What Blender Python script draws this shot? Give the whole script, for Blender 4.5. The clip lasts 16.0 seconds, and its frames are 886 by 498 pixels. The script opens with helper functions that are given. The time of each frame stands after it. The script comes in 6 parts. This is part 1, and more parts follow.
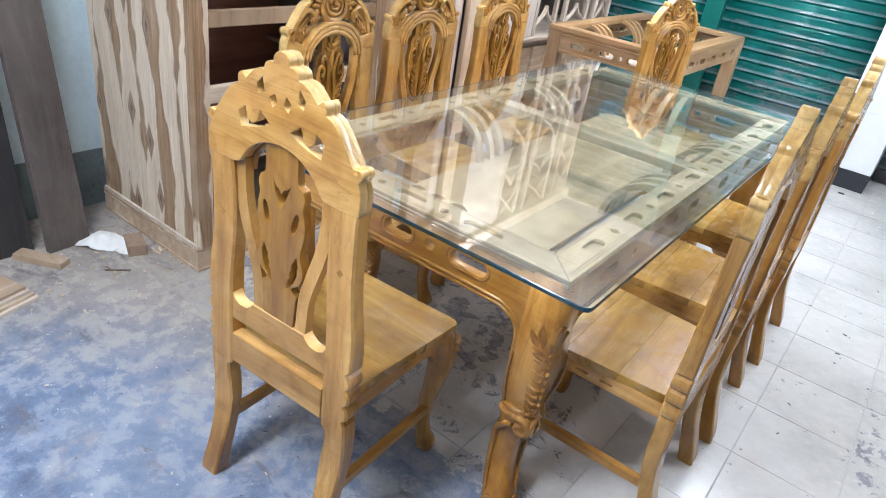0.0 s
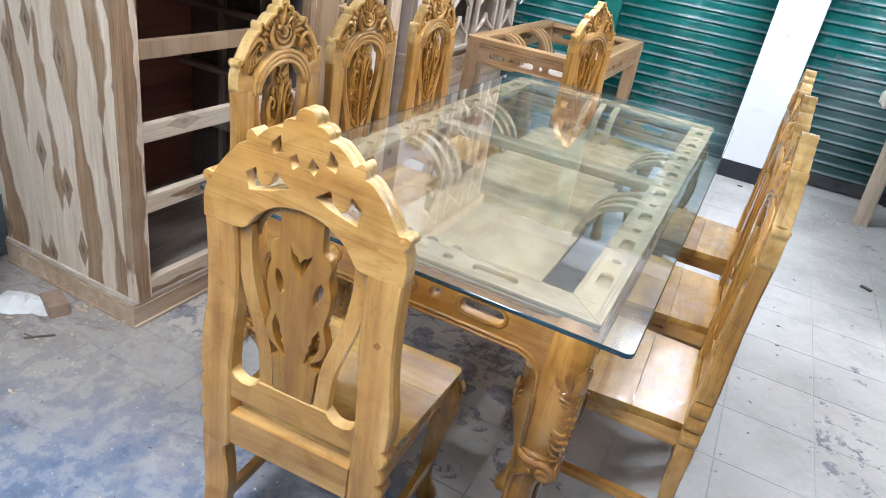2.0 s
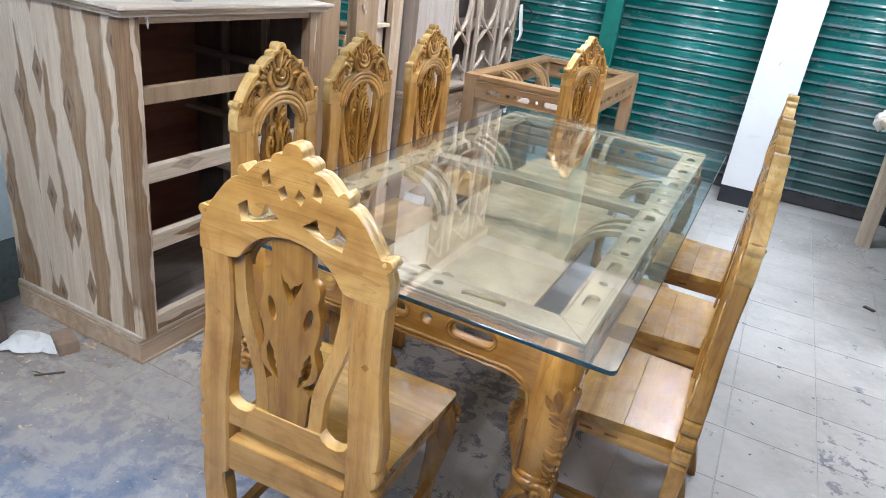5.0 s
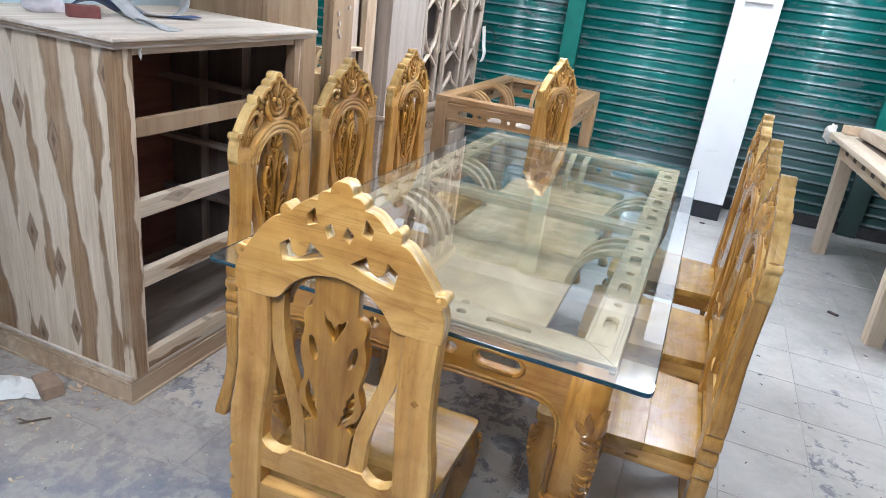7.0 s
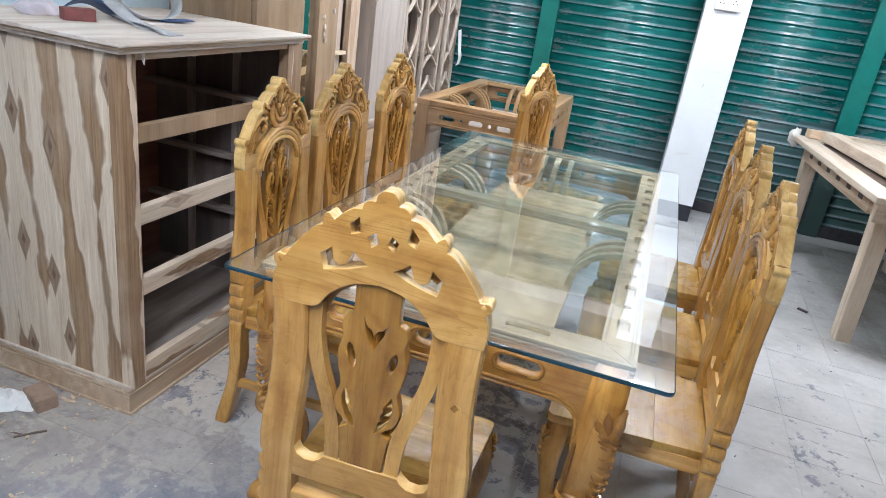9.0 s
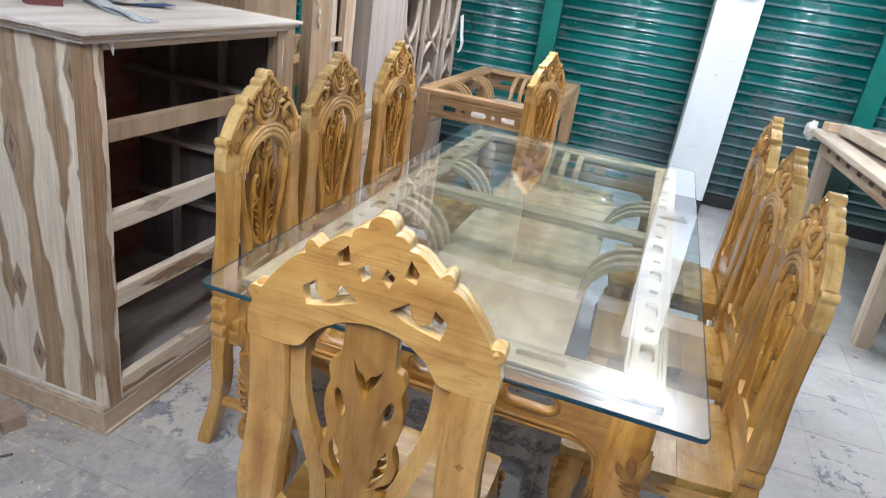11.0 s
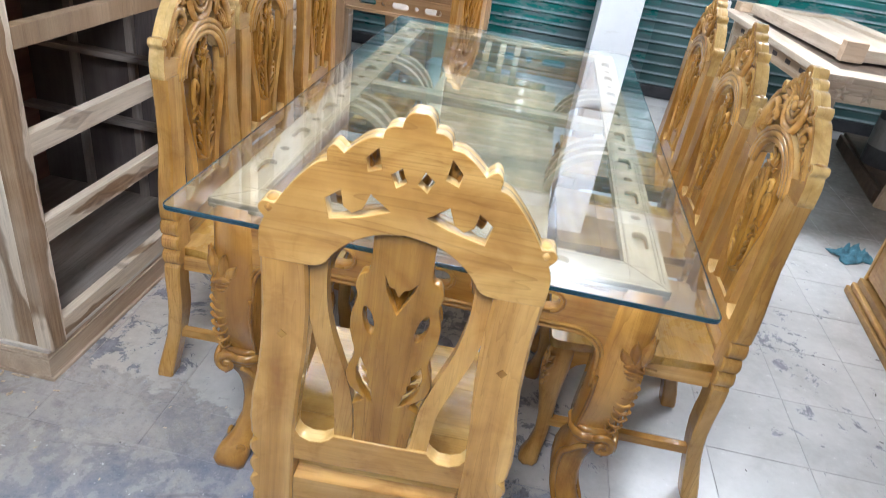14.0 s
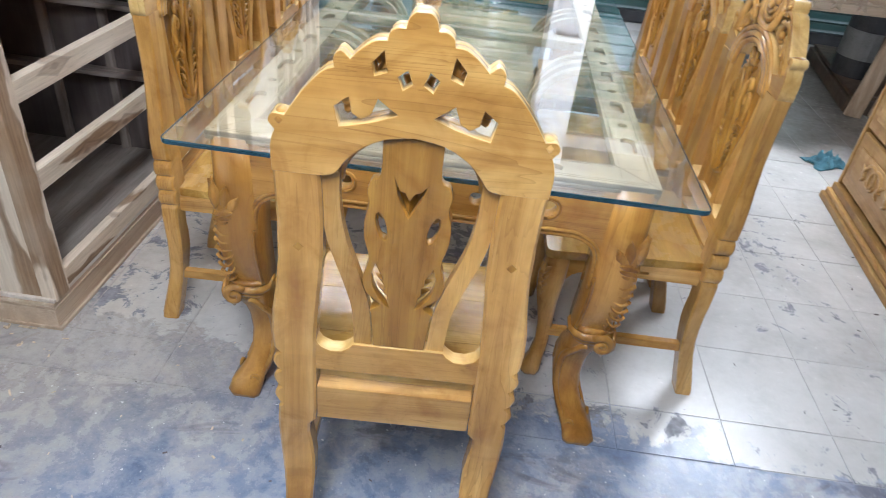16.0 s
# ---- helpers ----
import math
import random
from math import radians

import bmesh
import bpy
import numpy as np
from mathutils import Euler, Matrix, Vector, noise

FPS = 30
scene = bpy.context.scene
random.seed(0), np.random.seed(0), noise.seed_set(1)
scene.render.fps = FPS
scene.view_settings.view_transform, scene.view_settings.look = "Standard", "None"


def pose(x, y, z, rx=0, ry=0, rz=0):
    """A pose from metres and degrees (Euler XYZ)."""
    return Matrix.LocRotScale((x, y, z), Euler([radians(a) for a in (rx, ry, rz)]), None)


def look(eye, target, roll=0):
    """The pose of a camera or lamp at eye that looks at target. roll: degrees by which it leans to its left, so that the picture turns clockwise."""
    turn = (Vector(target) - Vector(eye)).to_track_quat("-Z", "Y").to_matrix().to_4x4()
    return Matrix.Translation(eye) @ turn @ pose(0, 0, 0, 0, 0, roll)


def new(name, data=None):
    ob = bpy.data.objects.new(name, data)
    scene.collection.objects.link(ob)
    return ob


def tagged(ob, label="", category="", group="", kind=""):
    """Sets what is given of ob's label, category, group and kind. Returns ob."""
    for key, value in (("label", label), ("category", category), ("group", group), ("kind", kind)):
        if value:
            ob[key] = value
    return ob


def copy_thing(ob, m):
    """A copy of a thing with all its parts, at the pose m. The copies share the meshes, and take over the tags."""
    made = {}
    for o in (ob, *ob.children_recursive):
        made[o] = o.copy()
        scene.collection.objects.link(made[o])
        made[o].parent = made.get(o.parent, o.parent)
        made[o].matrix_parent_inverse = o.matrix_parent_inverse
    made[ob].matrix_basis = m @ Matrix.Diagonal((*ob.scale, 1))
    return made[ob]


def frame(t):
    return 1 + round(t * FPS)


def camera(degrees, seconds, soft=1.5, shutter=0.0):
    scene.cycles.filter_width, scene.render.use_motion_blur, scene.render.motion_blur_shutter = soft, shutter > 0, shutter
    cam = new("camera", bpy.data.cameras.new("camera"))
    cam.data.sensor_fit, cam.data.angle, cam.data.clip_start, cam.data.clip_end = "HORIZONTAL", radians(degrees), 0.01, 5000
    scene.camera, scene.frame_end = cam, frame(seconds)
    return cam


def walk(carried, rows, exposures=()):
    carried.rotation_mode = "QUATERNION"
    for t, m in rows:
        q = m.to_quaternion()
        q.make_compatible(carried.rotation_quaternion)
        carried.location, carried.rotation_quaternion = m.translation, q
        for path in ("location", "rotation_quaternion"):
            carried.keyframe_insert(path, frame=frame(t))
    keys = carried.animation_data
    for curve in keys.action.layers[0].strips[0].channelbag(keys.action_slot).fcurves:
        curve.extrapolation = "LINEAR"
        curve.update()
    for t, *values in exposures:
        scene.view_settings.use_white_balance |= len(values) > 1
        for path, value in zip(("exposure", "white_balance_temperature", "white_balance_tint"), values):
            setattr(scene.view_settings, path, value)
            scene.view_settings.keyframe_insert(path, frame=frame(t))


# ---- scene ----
cam = camera(67.6, 16.0, soft=0.6, shutter=0.5)
PATH = [
    (0, (1.518, -1.129, 1.496), (0.551, 0.334, 0.533), 9.3),
    (0.5, (1.554, -1.15, 1.507), (0.578, 0.331, 0.582), 7.9),
    (1, (1.445, -1.122, 1.497), (0.539, 0.402, 0.57), 8.9),
    (1.5, (1.297, -1.146, 1.5), (0.53, 0.451, 0.571), 8.9),
    (2, (1.193, -1.17, 1.507), (0.511, 0.473, 0.594), 10.0),
    (2.5, (1.156, -1.191, 1.509), (0.497, 0.485, 0.64), 10.0),
    (3, (1.142, -1.201, 1.517), (0.494, 0.492, 0.673), 9.2),
    (3.2, (1.178, -1.219, 1.513), (0.515, 0.474, 0.679), 8.4),
    (5.3, (1.285, -1.2, 1.521), (0.517, 0.458, 0.708), 7.3),
    (5.5, (1.296, -1.217, 1.521), (0.518, 0.446, 0.728), 6.9),
    (6, (1.257, -1.22, 1.526), (0.502, 0.462, 0.75), 7.0),
    (6.5, (1.167, -1.24, 1.526), (0.491, 0.474, 0.749), 6.9),
    (7, (1.098, -1.267, 1.528), (0.478, 0.476, 0.769), 7.6),
    (7.5, (1.049, -1.283, 1.528), (0.472, 0.478, 0.775), 7.7),
    (8, (1.008, -1.302, 1.529), (0.473, 0.471, 0.776), 7.9),
    (8.5, (0.988, -1.309, 1.525), (0.469, 0.471, 0.774), 8.0),
    (8.7, (0.978, -1.34, 1.531), (0.469, 0.446, 0.79), 8.4),
    (10.8, (0.902, -1.182, 1.514), (0.404, 0.603, 0.762), 8.5),
    (11, (0.891, -1.149, 1.528), (0.398, 0.624, 0.746), 8.9),
    (11.5, (0.873, -1.095, 1.521), (0.347, 0.643, 0.681), 8.6),
    (12, (0.839, -1.082, 1.525), (0.363, 0.675, 0.695), 9.4),
    (12.5, (0.764, -1.095, 1.518), (0.414, 0.676, 0.656), 9.4),
    (13, (0.71, -1.117, 1.51), (0.471, 0.664, 0.631), 10.3),
    (13.5, (0.686, -1.12, 1.487), (0.505, 0.64, 0.554), 9.7),
    (14, (0.688, -1.119, 1.46), (0.54, 0.608, 0.461), 9.2),
    (14.5, (0.695, -1.124, 1.441), (0.565, 0.557, 0.365), 8.6),
    (15, (0.692, -1.139, 1.418), (0.564, 0.507, 0.289), 7.7),
    (15.5, (0.672, -1.16, 1.42), (0.535, 0.488, 0.295), 6.9),
    (16, (0.655, -1.198, 1.419), (0.599, 0.455, 0.293), 6.7),
]
walk(cam, [(t, look(eye, target, roll)) for t, eye, target, roll in PATH], exposures=[(0.0, 0.30), (3.0, 0.11), (5.5, 0.02), (8.5, -0.03), (11.5, -0.10), (13.0, 0.03), (14.5, 0.09), (16.0, 0.12)])

# ---- world and lamps ----
world = bpy.data.worlds.new("world")
world.use_nodes = True
world.node_tree.nodes["Background"].inputs["Color"].default_value = (0.75, 0.85, 1.0, 1)
world.node_tree.nodes["Background"].inputs["Strength"].default_value = 0.15
scene.world = world

CEILING = 2.74
# middle of each ceiling lamp (x, y), its turn about z, and its strength
# all out of view; the second is added as fill from behind
PANELS = [(2.5, 2.3, 0, 41), (0.42, -1.45, 90, 58), (-0.05, 2.4, 0, 30)]
HANG = 0.22
BULB = (1.29, 3.22, 2.615)
BULB_WATTS = 66
LAMP_COLOUR = (0.893, 0.982, 1.12)
bulb_light = bpy.data.lights.new("bulb_lamp", "POINT")
bulb_light.energy, bulb_light.shadow_soft_size, bulb_light.color = BULB_WATTS, 0.038, LAMP_COLOUR
new("bulb_lamp", bulb_light).location = (BULB[0], BULB[1], BULB[2] - 0.01)


# ---- small tools ----
def thing(name, label, category, group="", kind="", at=None):
    ob = new(name)
    ob.empty_display_size = 0.05
    if at:
        ob.matrix_world = at
    return tagged(ob, label, category, group, kind)


def part(name, bm, material, parent=None, label="", smooth=False):
    if isinstance(bm, bpy.types.Mesh):
        me = bm
        me.name = name
    else:
        me = bpy.data.meshes.new(name)
        bm.normal_update()
        bm.to_mesh(me)
        bm.free()
    if smooth:
        me.shade_smooth()
    if isinstance(material, (list, tuple)):
        for m in material:
            me.materials.append(m)
    else:
        me.materials.clear()
        me.materials.append(material)
    ob = new(name, me)
    ob.parent = parent
    if label:
        tagged(ob, label)
    return ob


def box(bm, x0, x1, y0, y1, z0, z1, bevel=0.0, m=None):
    r = bmesh.ops.create_cube(bm, size=1)
    vs = r["verts"]
    for v in vs:
        v.co = Vector((x0 + (v.co.x + .5) * (x1 - x0), y0 + (v.co.y + .5) * (y1 - y0), z0 + (v.co.z + .5) * (z1 - z0)))
    if bevel:
        es = list({e for v in vs for e in v.link_edges})
        out = bmesh.ops.bevel(bm, geom=es, offset=bevel, segments=2, affect="EDGES", profile=0.6)
        vs = list({v for f in out["faces"] for v in f.verts} | {v for v in vs if v.is_valid})
    if m is not None:
        bmesh.ops.transform(bm, matrix=m, verts=vs)
    return vs


def boxed(*a, bevel=0.003, m=None):
    bm = bmesh.new()
    box(bm, *a, bevel=bevel, m=m)
    return bm


def smooth_line(pts, n=4, closed=False):
    """Catmull-Rom through pts."""
    pts = [Vector(p) for p in pts]
    k = len(pts)
    out = []
    for i in range(k if closed else k - 1):
        if closed:
            a, b, c, d = pts[i - 1], pts[i], pts[(i + 1) % k], pts[(i + 2) % k]
        else:
            a, b, c, d = pts[max(i - 1, 0)], pts[i], pts[i + 1], pts[min(i + 2, k - 1)]
        for j in range(n):
            t = j / n
            out.append(0.5 * ((2 * b) + (c - a) * t + (2 * a - 5 * b + 4 * c - d) * t * t + (3 * b - a - 3 * c + d) * t ** 3))
    if not closed:
        out.append(pts[-1])
    return out


def plate(outline, holes=(), depth=0.04, bevel=0.003, m=None):
    """A flat board with an outline and holes in x and y, its thickness from z = 0 to depth."""
    cu = bpy.data.curves.new("plate", "CURVE")
    cu.dimensions, cu.fill_mode = "2D", "BOTH"
    cu.extrude, cu.bevel_depth, cu.bevel_resolution, cu.offset = depth / 2 - bevel, bevel, 1, -bevel
    for ring in (outline, *holes):
        sp = cu.splines.new("POLY")
        sp.points.add(len(ring) - 1)
        for p, q in zip(sp.points, ring):
            p.co = (q[0], q[1], 0, 1)
        sp.use_cyclic_u = True
    ob = bpy.data.objects.new("plate", cu)
    scene.collection.objects.link(ob)
    me = bpy.data.meshes.new_from_object(ob.evaluated_get(bpy.context.evaluated_depsgraph_get()))
    bpy.data.objects.remove(ob)
    bpy.data.curves.remove(cu)
    bm = bmesh.new()
    bm.from_mesh(me)
    bmesh.ops.remove_doubles(bm, verts=bm.verts, dist=2e-5)
    bm.to_mesh(me)
    bm.free()
    me.transform(Matrix.Translation((0, 0, depth / 2)))
    if m is not None:
        me.transform(m)
        if m.determinant() < 0:
            me.flip_normals()
    me.materials.clear()
    return me


def upright(y0):
    """Turns a plate's (x, y, z) into (x, -z, y), so that it stands in the xz plane with its thickness from y0 forwards."""
    return Matrix(((1, 0, 0, 0), (0, 0, 1, y0), (0, 1, 0, 0), (0, 0, 0, 1)))


def loft(bm, rings, caps=True):
    rows = [[bm.verts.new(p) for p in ring] for ring in rings]
    k = len(rows[0])
    for a, b in zip(rows, rows[1:]):
        for i in range(k):
            bm.faces.new((a[i], a[(i + 1) % k], b[(i + 1) % k], b[i]))
    if caps:
        bm.faces.new(rows[0][::-1])
        bm.faces.new(rows[-1])
    bmesh.ops.recalc_face_normals(bm, faces=bm.faces)


def rounded(cx, cy, w, d, z, c=0.2):
    """A ring of eight points: a rectangle with cut corners."""
    a, b = w / 2, d / 2
    e = min(a, b) * c
    return [(cx + x, cy + y, z) for x, y in ((a, b - e), (a - e, b), (e - a, b), (-a, b - e), (-a, e - b), (e - a, -b), (a - e, -b), (a, e - b))]


def tube(bm, pts, radii, segs=6, flat=1.0, up=(0, 1, 0)):
    """A tapered tube along pts; flat squeezes it along up."""
    pts = [Vector(p) for p in pts]
    k = len(pts)
    rad = [radii] * k if isinstance(radii, (int, float)) else [radii[0] + (radii[1] - radii[0]) * i / (k - 1) for i in range(k)] if len(radii) == 2 else list(radii)
    rings = []
    u = Vector(up).normalized()
    for i, p in enumerate(pts):
        t = (pts[min(i + 1, k - 1)] - pts[max(i - 1, 0)]).normalized()
        s = t.cross(u)
        s = s.normalized() if s.length > 1e-4 else t.orthogonal().normalized()
        w = s.cross(t)
        rings.append([p + s * rad[i] * math.cos(a) + w * rad[i] * flat * math.sin(a) for a in (2 * math.pi * j / segs for j in range(segs))])
    rows = [[bm.verts.new(p) for p in r] for r in rings]
    for a, b in zip(rows, rows[1:]):
        for i in range(segs):
            bm.faces.new((a[i], a[(i + 1) % segs], b[(i + 1) % segs], b[i]))
    bm.faces.new(rows[0][::-1])
    bm.faces.new(rows[-1])


def leaf(bm, a, b, w, lift, up=(0, 1, 0), bend=0.0):
    """A pointed carved leaf from a to b, w wide, with a raised midrib and a rolled tip."""
    a, b, u = Vector(a), Vector(b), Vector(up).normalized()
    t = (b - a).normalized()
    s = t.cross(u).normalized()
    rows = []
    for q, f in ((0, .25), (.2, .72), (.45, 1.0), (.7, .8), (.88, .42), (1, .06)):
        c = a.lerp(b, q) + s * bend * math.sin(math.pi * q) + u * lift * (.35 + .65 * q)
        rows.append([c - s * w * f - u * lift * .55, c - s * w * f * .45 - u * lift * .05, c, c + s * w * f * .45 - u * lift * .05, c + s * w * f - u * lift * .55, c - u * lift * 1.4])
    loft(bm, rows)


def drop(bm, a, b, r, segs=6, flat=0.7, up=(0, 1, 0)):
    """A leaf-shaped bead from a to b."""
    a, b = Vector(a), Vector(b)
    f = (0.25, 0.75, 1.0, 0.85, 0.5, 0.12)
    tube(bm, [a.lerp(b, i / 5) for i in range(6)], [r * x for x in f], segs, flat, up)


def ball(bm, c, r, sx=1, sy=1, sz=1, seg=8):
    bmesh.ops.create_uvsphere(bm, u_segments=seg, v_segments=max(4, seg // 2 + 1), radius=r, matrix=Matrix.LocRotScale(c, None, (sx, sy, sz)))


def slot(cx, cy, length, width, n=5, along=0):
    """The outline of a slot with round ends."""
    out = []
    r = width / 2
    for s in (1, -1):
        for i in range(n + 1):
            a = -math.pi / 2 + math.pi * i / n + (0 if s > 0 else math.pi)
            out.append((s * (length / 2 - r) + r * math.cos(a), r * math.sin(a)))
    return [(cx - y, cy + x) if along else (cx + x, cy + y) for x, y in out]


def circle(cx, cy, r, n=12):
    return [(cx + r * math.cos(2 * math.pi * i / n), cy + r * math.sin(2 * math.pi * i / n)) for i in range(n)]


# ---- materials ----
class Nodes:
    def __init__(self, name):
        self.mat = bpy.data.materials.new(name)
        self.mat.use_nodes = True
        self.t = self.mat.node_tree
        self.bsdf = self.t.nodes["Principled BSDF"]

    def add(self, kind, **inputs):
        n = self.t.nodes.new(kind)
        for k, v in inputs.items():
            k = int(k[1:]) if k[0] == "i" and k[1:].isdigit() else k.replace("_", " ")
            if hasattr(v, "is_output"):
                self.t.links.new(v, n.inputs[k])
            else:
                n.inputs[k].default_value = v
        return n

    def put(self, **inputs):
        for k, v in inputs.items():
            k = k.replace("_", " ")
            if hasattr(v, "is_output"):
                self.t.links.new(v, self.bsdf.inputs[k])
            else:
                self.bsdf.inputs[k].default_value = v
        return self.mat

    def where(self, world_space=False, scale=(1, 1, 1), shift=None):
        src = self.add("ShaderNodeNewGeometry").outputs["Position"] if world_space else self.add("ShaderNodeTexCoord").outputs["Object"]
        m = self.add("ShaderNodeMapping", Vector=src, Scale=scale)
        if shift is not None:
            self.t.links.new(shift, m.inputs["Location"])
        return m.outputs[0]

    def noise(self, vec, scale, detail=4, rough=0.55, dist=0.0):
        return self.add("ShaderNodeTexNoise", Vector=vec, Scale=scale, Detail=detail, Roughness=rough, Distortion=dist).outputs["Fac"]

    def ramp(self, fac, stops):
        n = self.add("ShaderNodeValToRGB", Fac=fac)
        el = n.color_ramp.elements
        while len(el) < len(stops):
            el.new(0.5)
        for e, (p, c) in zip(el, stops):
            e.position = p
            e.color = (*c, 1) if len(c) == 3 else c
        return n.outputs["Color"]

    def mix(self, fac, a, b, mode="MIX"):
        n = self.t.nodes.new("ShaderNodeMix")
        n.data_type, n.blend_type = "RGBA", mode
        for i, v in ((0, fac), (6, a), (7, b)):
            if hasattr(v, "is_output"):
                self.t.links.new(v, n.inputs[i])
            else:
                n.inputs[i].default_value = v if isinstance(v, (int, float)) else (*v, 1)
        return n.outputs[2]

    def math(self, op, a, b=0.0, clamp=False):
        n = self.t.nodes.new("ShaderNodeMath")
        n.operation, n.use_clamp = op, clamp
        for i, v in ((0, a), (1, b)):
            if hasattr(v, "is_output"):
                self.t.links.new(v, n.inputs[i])
            else:
                n.inputs[i].default_value = v
        return n.outputs[0]

    def bump(self, height, strength=0.2, distance=0.01):
        b = self.add("ShaderNodeBump", Height=height, Strength=strength, Distance=distance)
        self.t.links.new(b.outputs[0], self.bsdf.inputs["Normal"])

    def chance(self):
        """A vector that differs from object to object."""
        r = self.add("ShaderNodeObjectInfo").outputs["Random"]
        return self.add("ShaderNodeCombineXYZ", X=self.math("MULTIPLY", r, 7.0), Y=self.math("MULTIPLY", r, 13.0), Z=self.math("MULTIPLY", r, 5.0)).outputs[0], r


def along(axis, fine, coarse):
    return tuple(coarse if a == axis else fine for a in "xyz")


def wood(name, axis, pale, mid, dark, gloss=0.25, coat=0.0, dust=0.0, pebble=0.28):
    """Planed timber with its grain along one axis."""
    n = Nodes(name)
    shift, rnd = n.chance()
    big = n.noise(n.where(scale=along(axis, 9, 0.9), shift=shift), 1.0, 4, 0.55, 1.6)
    fine = n.noise(n.where(scale=along(axis, 90, 3), shift=shift), 1.0, 5, 0.65, 0.6)
    pore = n.noise(n.where(scale=along(axis, 320, 9), shift=shift), 1.0, 2, 0.5)
    soft = tuple(0.5 * a + 0.5 * b for a, b in zip(dark, mid))
    col = n.ramp(big, [(0.28, soft), (0.47, mid), (0.66, pale)])
    # growth rings, cut aslant: bunches of thin dark veins
    vein = n.noise(n.where(scale=along(axis, 13, 0.75), shift=shift), 1.0, 3, 0.55, 0.9)
    lines = n.ramp(n.math("FRACT", n.math("MULTIPLY", vein, 13.0)), [(0.0, (1, 1, 1)), (0.12, (0.3, 0.3, 0.3)), (0.40, (0, 0, 0)), (1.0, (0, 0, 0))])
    bunch = n.ramp(n.noise(n.where(scale=along(axis, 5, 0.8), shift=shift), 1.0, 2), [(0.42, (0.22, 0.22, 0.22)), (0.62, (1, 1, 1))])
    col = n.mix(n.math("MULTIPLY", n.math("MULTIPLY", lines, bunch), 0.5), col, dark)
    col = n.mix(n.math("MULTIPLY", n.ramp(fine, [(0.36, (1, 1, 1)), (0.55, (0, 0, 0))]), 0.07 if coat else 0.14), col, dark)
    col = n.mix(n.math("MULTIPLY", n.ramp(pore, [(0.32, (1, 1, 1)), (0.44, (0, 0, 0))]), 0.09 if coat else 0.2), col, tuple(c * 0.55 for c in dark))
    if coat:
        # the boards shift between honey and orange over a hand's width
        drift = n.noise(n.where(scale=along(axis, 7, 2.2), shift=shift), 1.0, 3, 0.55, 0.8)
        mottle = n.noise(n.where(shift=shift), 9.0, 4, 0.6, 0.9)
        col = n.mix(1.0, col, n.ramp(mottle, [(0.32, (0.80, 0.73, 0.62)), (0.48, (1.0, 1.0, 1.0)), (0.66, (1.10, 1.12, 1.15))]), "MULTIPLY")
        col = n.mix(1.0, col, n.ramp(drift, [(0.34, (0.80, 0.74, 0.62)), (0.52, (1.0, 1.0, 1.0)), (0.68, (1.12, 1.15, 1.25))]), "MULTIPLY")
    bright = n.math("ADD", n.math("MULTIPLY", rnd, 0.26), 0.86)
    col = n.mix(1.0, col, n.add("ShaderNodeCombineColor", Red=bright, Green=bright, Blue=bright).outputs[0], "MULTIPLY")
    if dust:
        d = n.noise(n.where(True), 3.0, 5, 0.6)
        col = n.mix(n.math("MULTIPLY", n.ramp(d, [(0.4, (0, 0, 0)), (0.7, (1, 1, 1))]), dust), col, (0.55, 0.47, 0.38))
    rough = n.math("ADD", n.math("MULTIPLY", n.noise(n.where(), 18.0, 3), 0.22), gloss - 0.08)
    n.bump(n.math("ADD", n.math("MULTIPLY", fine, 0.5), pore), 0.06 if coat else 0.25, 0.0012)
    if coat:
        # brushed varnish: slightly wavy, with small runs and specks
        wave = n.math("ADD", n.math("MULTIPLY", n.noise(n.where(), 24.0, 2, 0.5), 0.6), n.math("MULTIPLY", n.noise(n.where(), 190.0, 2, 0.5), pebble))
        lac = n.add("ShaderNodeBump", Height=wave, Strength=0.6, Distance=0.003)
        n.t.links.new(lac.outputs[0], n.bsdf.inputs["Coat Normal"])
        n.put(Specular_IOR_Level=0.12)
    mat = n.put(Base_Color=col, Roughness=rough, Coat_Weight=coat, Coat_Roughness=0.022, Coat_IOR=1.53)
    return mat


TEAK = ((0.60, 0.335, 0.098), (0.48, 0.239, 0.057), (0.21, 0.081, 0.015))
teak = {a: wood("varnished_teak_" + a, a, *TEAK, gloss=0.3, coat=1.0) for a in "xyz"}
heart_teak = wood("brown_heartwood_teak", "z", (0.54, 0.285, 0.056), (0.42, 0.198, 0.033), (0.16, 0.062, 0.010), gloss=0.3, coat=1.0)
seat_teak = wood("varnished_seat_teak", "x", (0.65, 0.395, 0.105), (0.51, 0.285, 0.066), (0.21, 0.09, 0.016), gloss=0.24, coat=1.0, pebble=0.65)
# paler teak for chair-back edges: their gloss is put into the colour
sheen_teak = wood("pale_teak_edge_sheen", "x", (0.76, 0.52, 0.22), (0.66, 0.42, 0.15), (0.38, 0.20, 0.06), gloss=0.3, coat=1.0, pebble=0.3)
TABLE = ((0.47, 0.23, 0.050), (0.36, 0.160, 0.030), (0.155, 0.060, 0.010))
table_teak = {a: wood("varnished_table_teak_" + a, a, *TABLE, gloss=0.3, coat=1.0) for a in "xyz"}
# paled for the glass above: its tint and reflections are put into the colour
frame_teak = {a: wood("pale_varnished_frame_" + a, a, (0.46, 0.345, 0.195), (0.395, 0.285, 0.15), (0.26, 0.175, 0.085), gloss=0.32, coat=0.45) for a in "xyz"}
raw = {a: wood("raw_timber_" + a, a, (0.66, 0.52, 0.38), (0.50, 0.35, 0.23), (0.26, 0.16, 0.10), gloss=0.62, dust=0.3) for a in "xyz"}
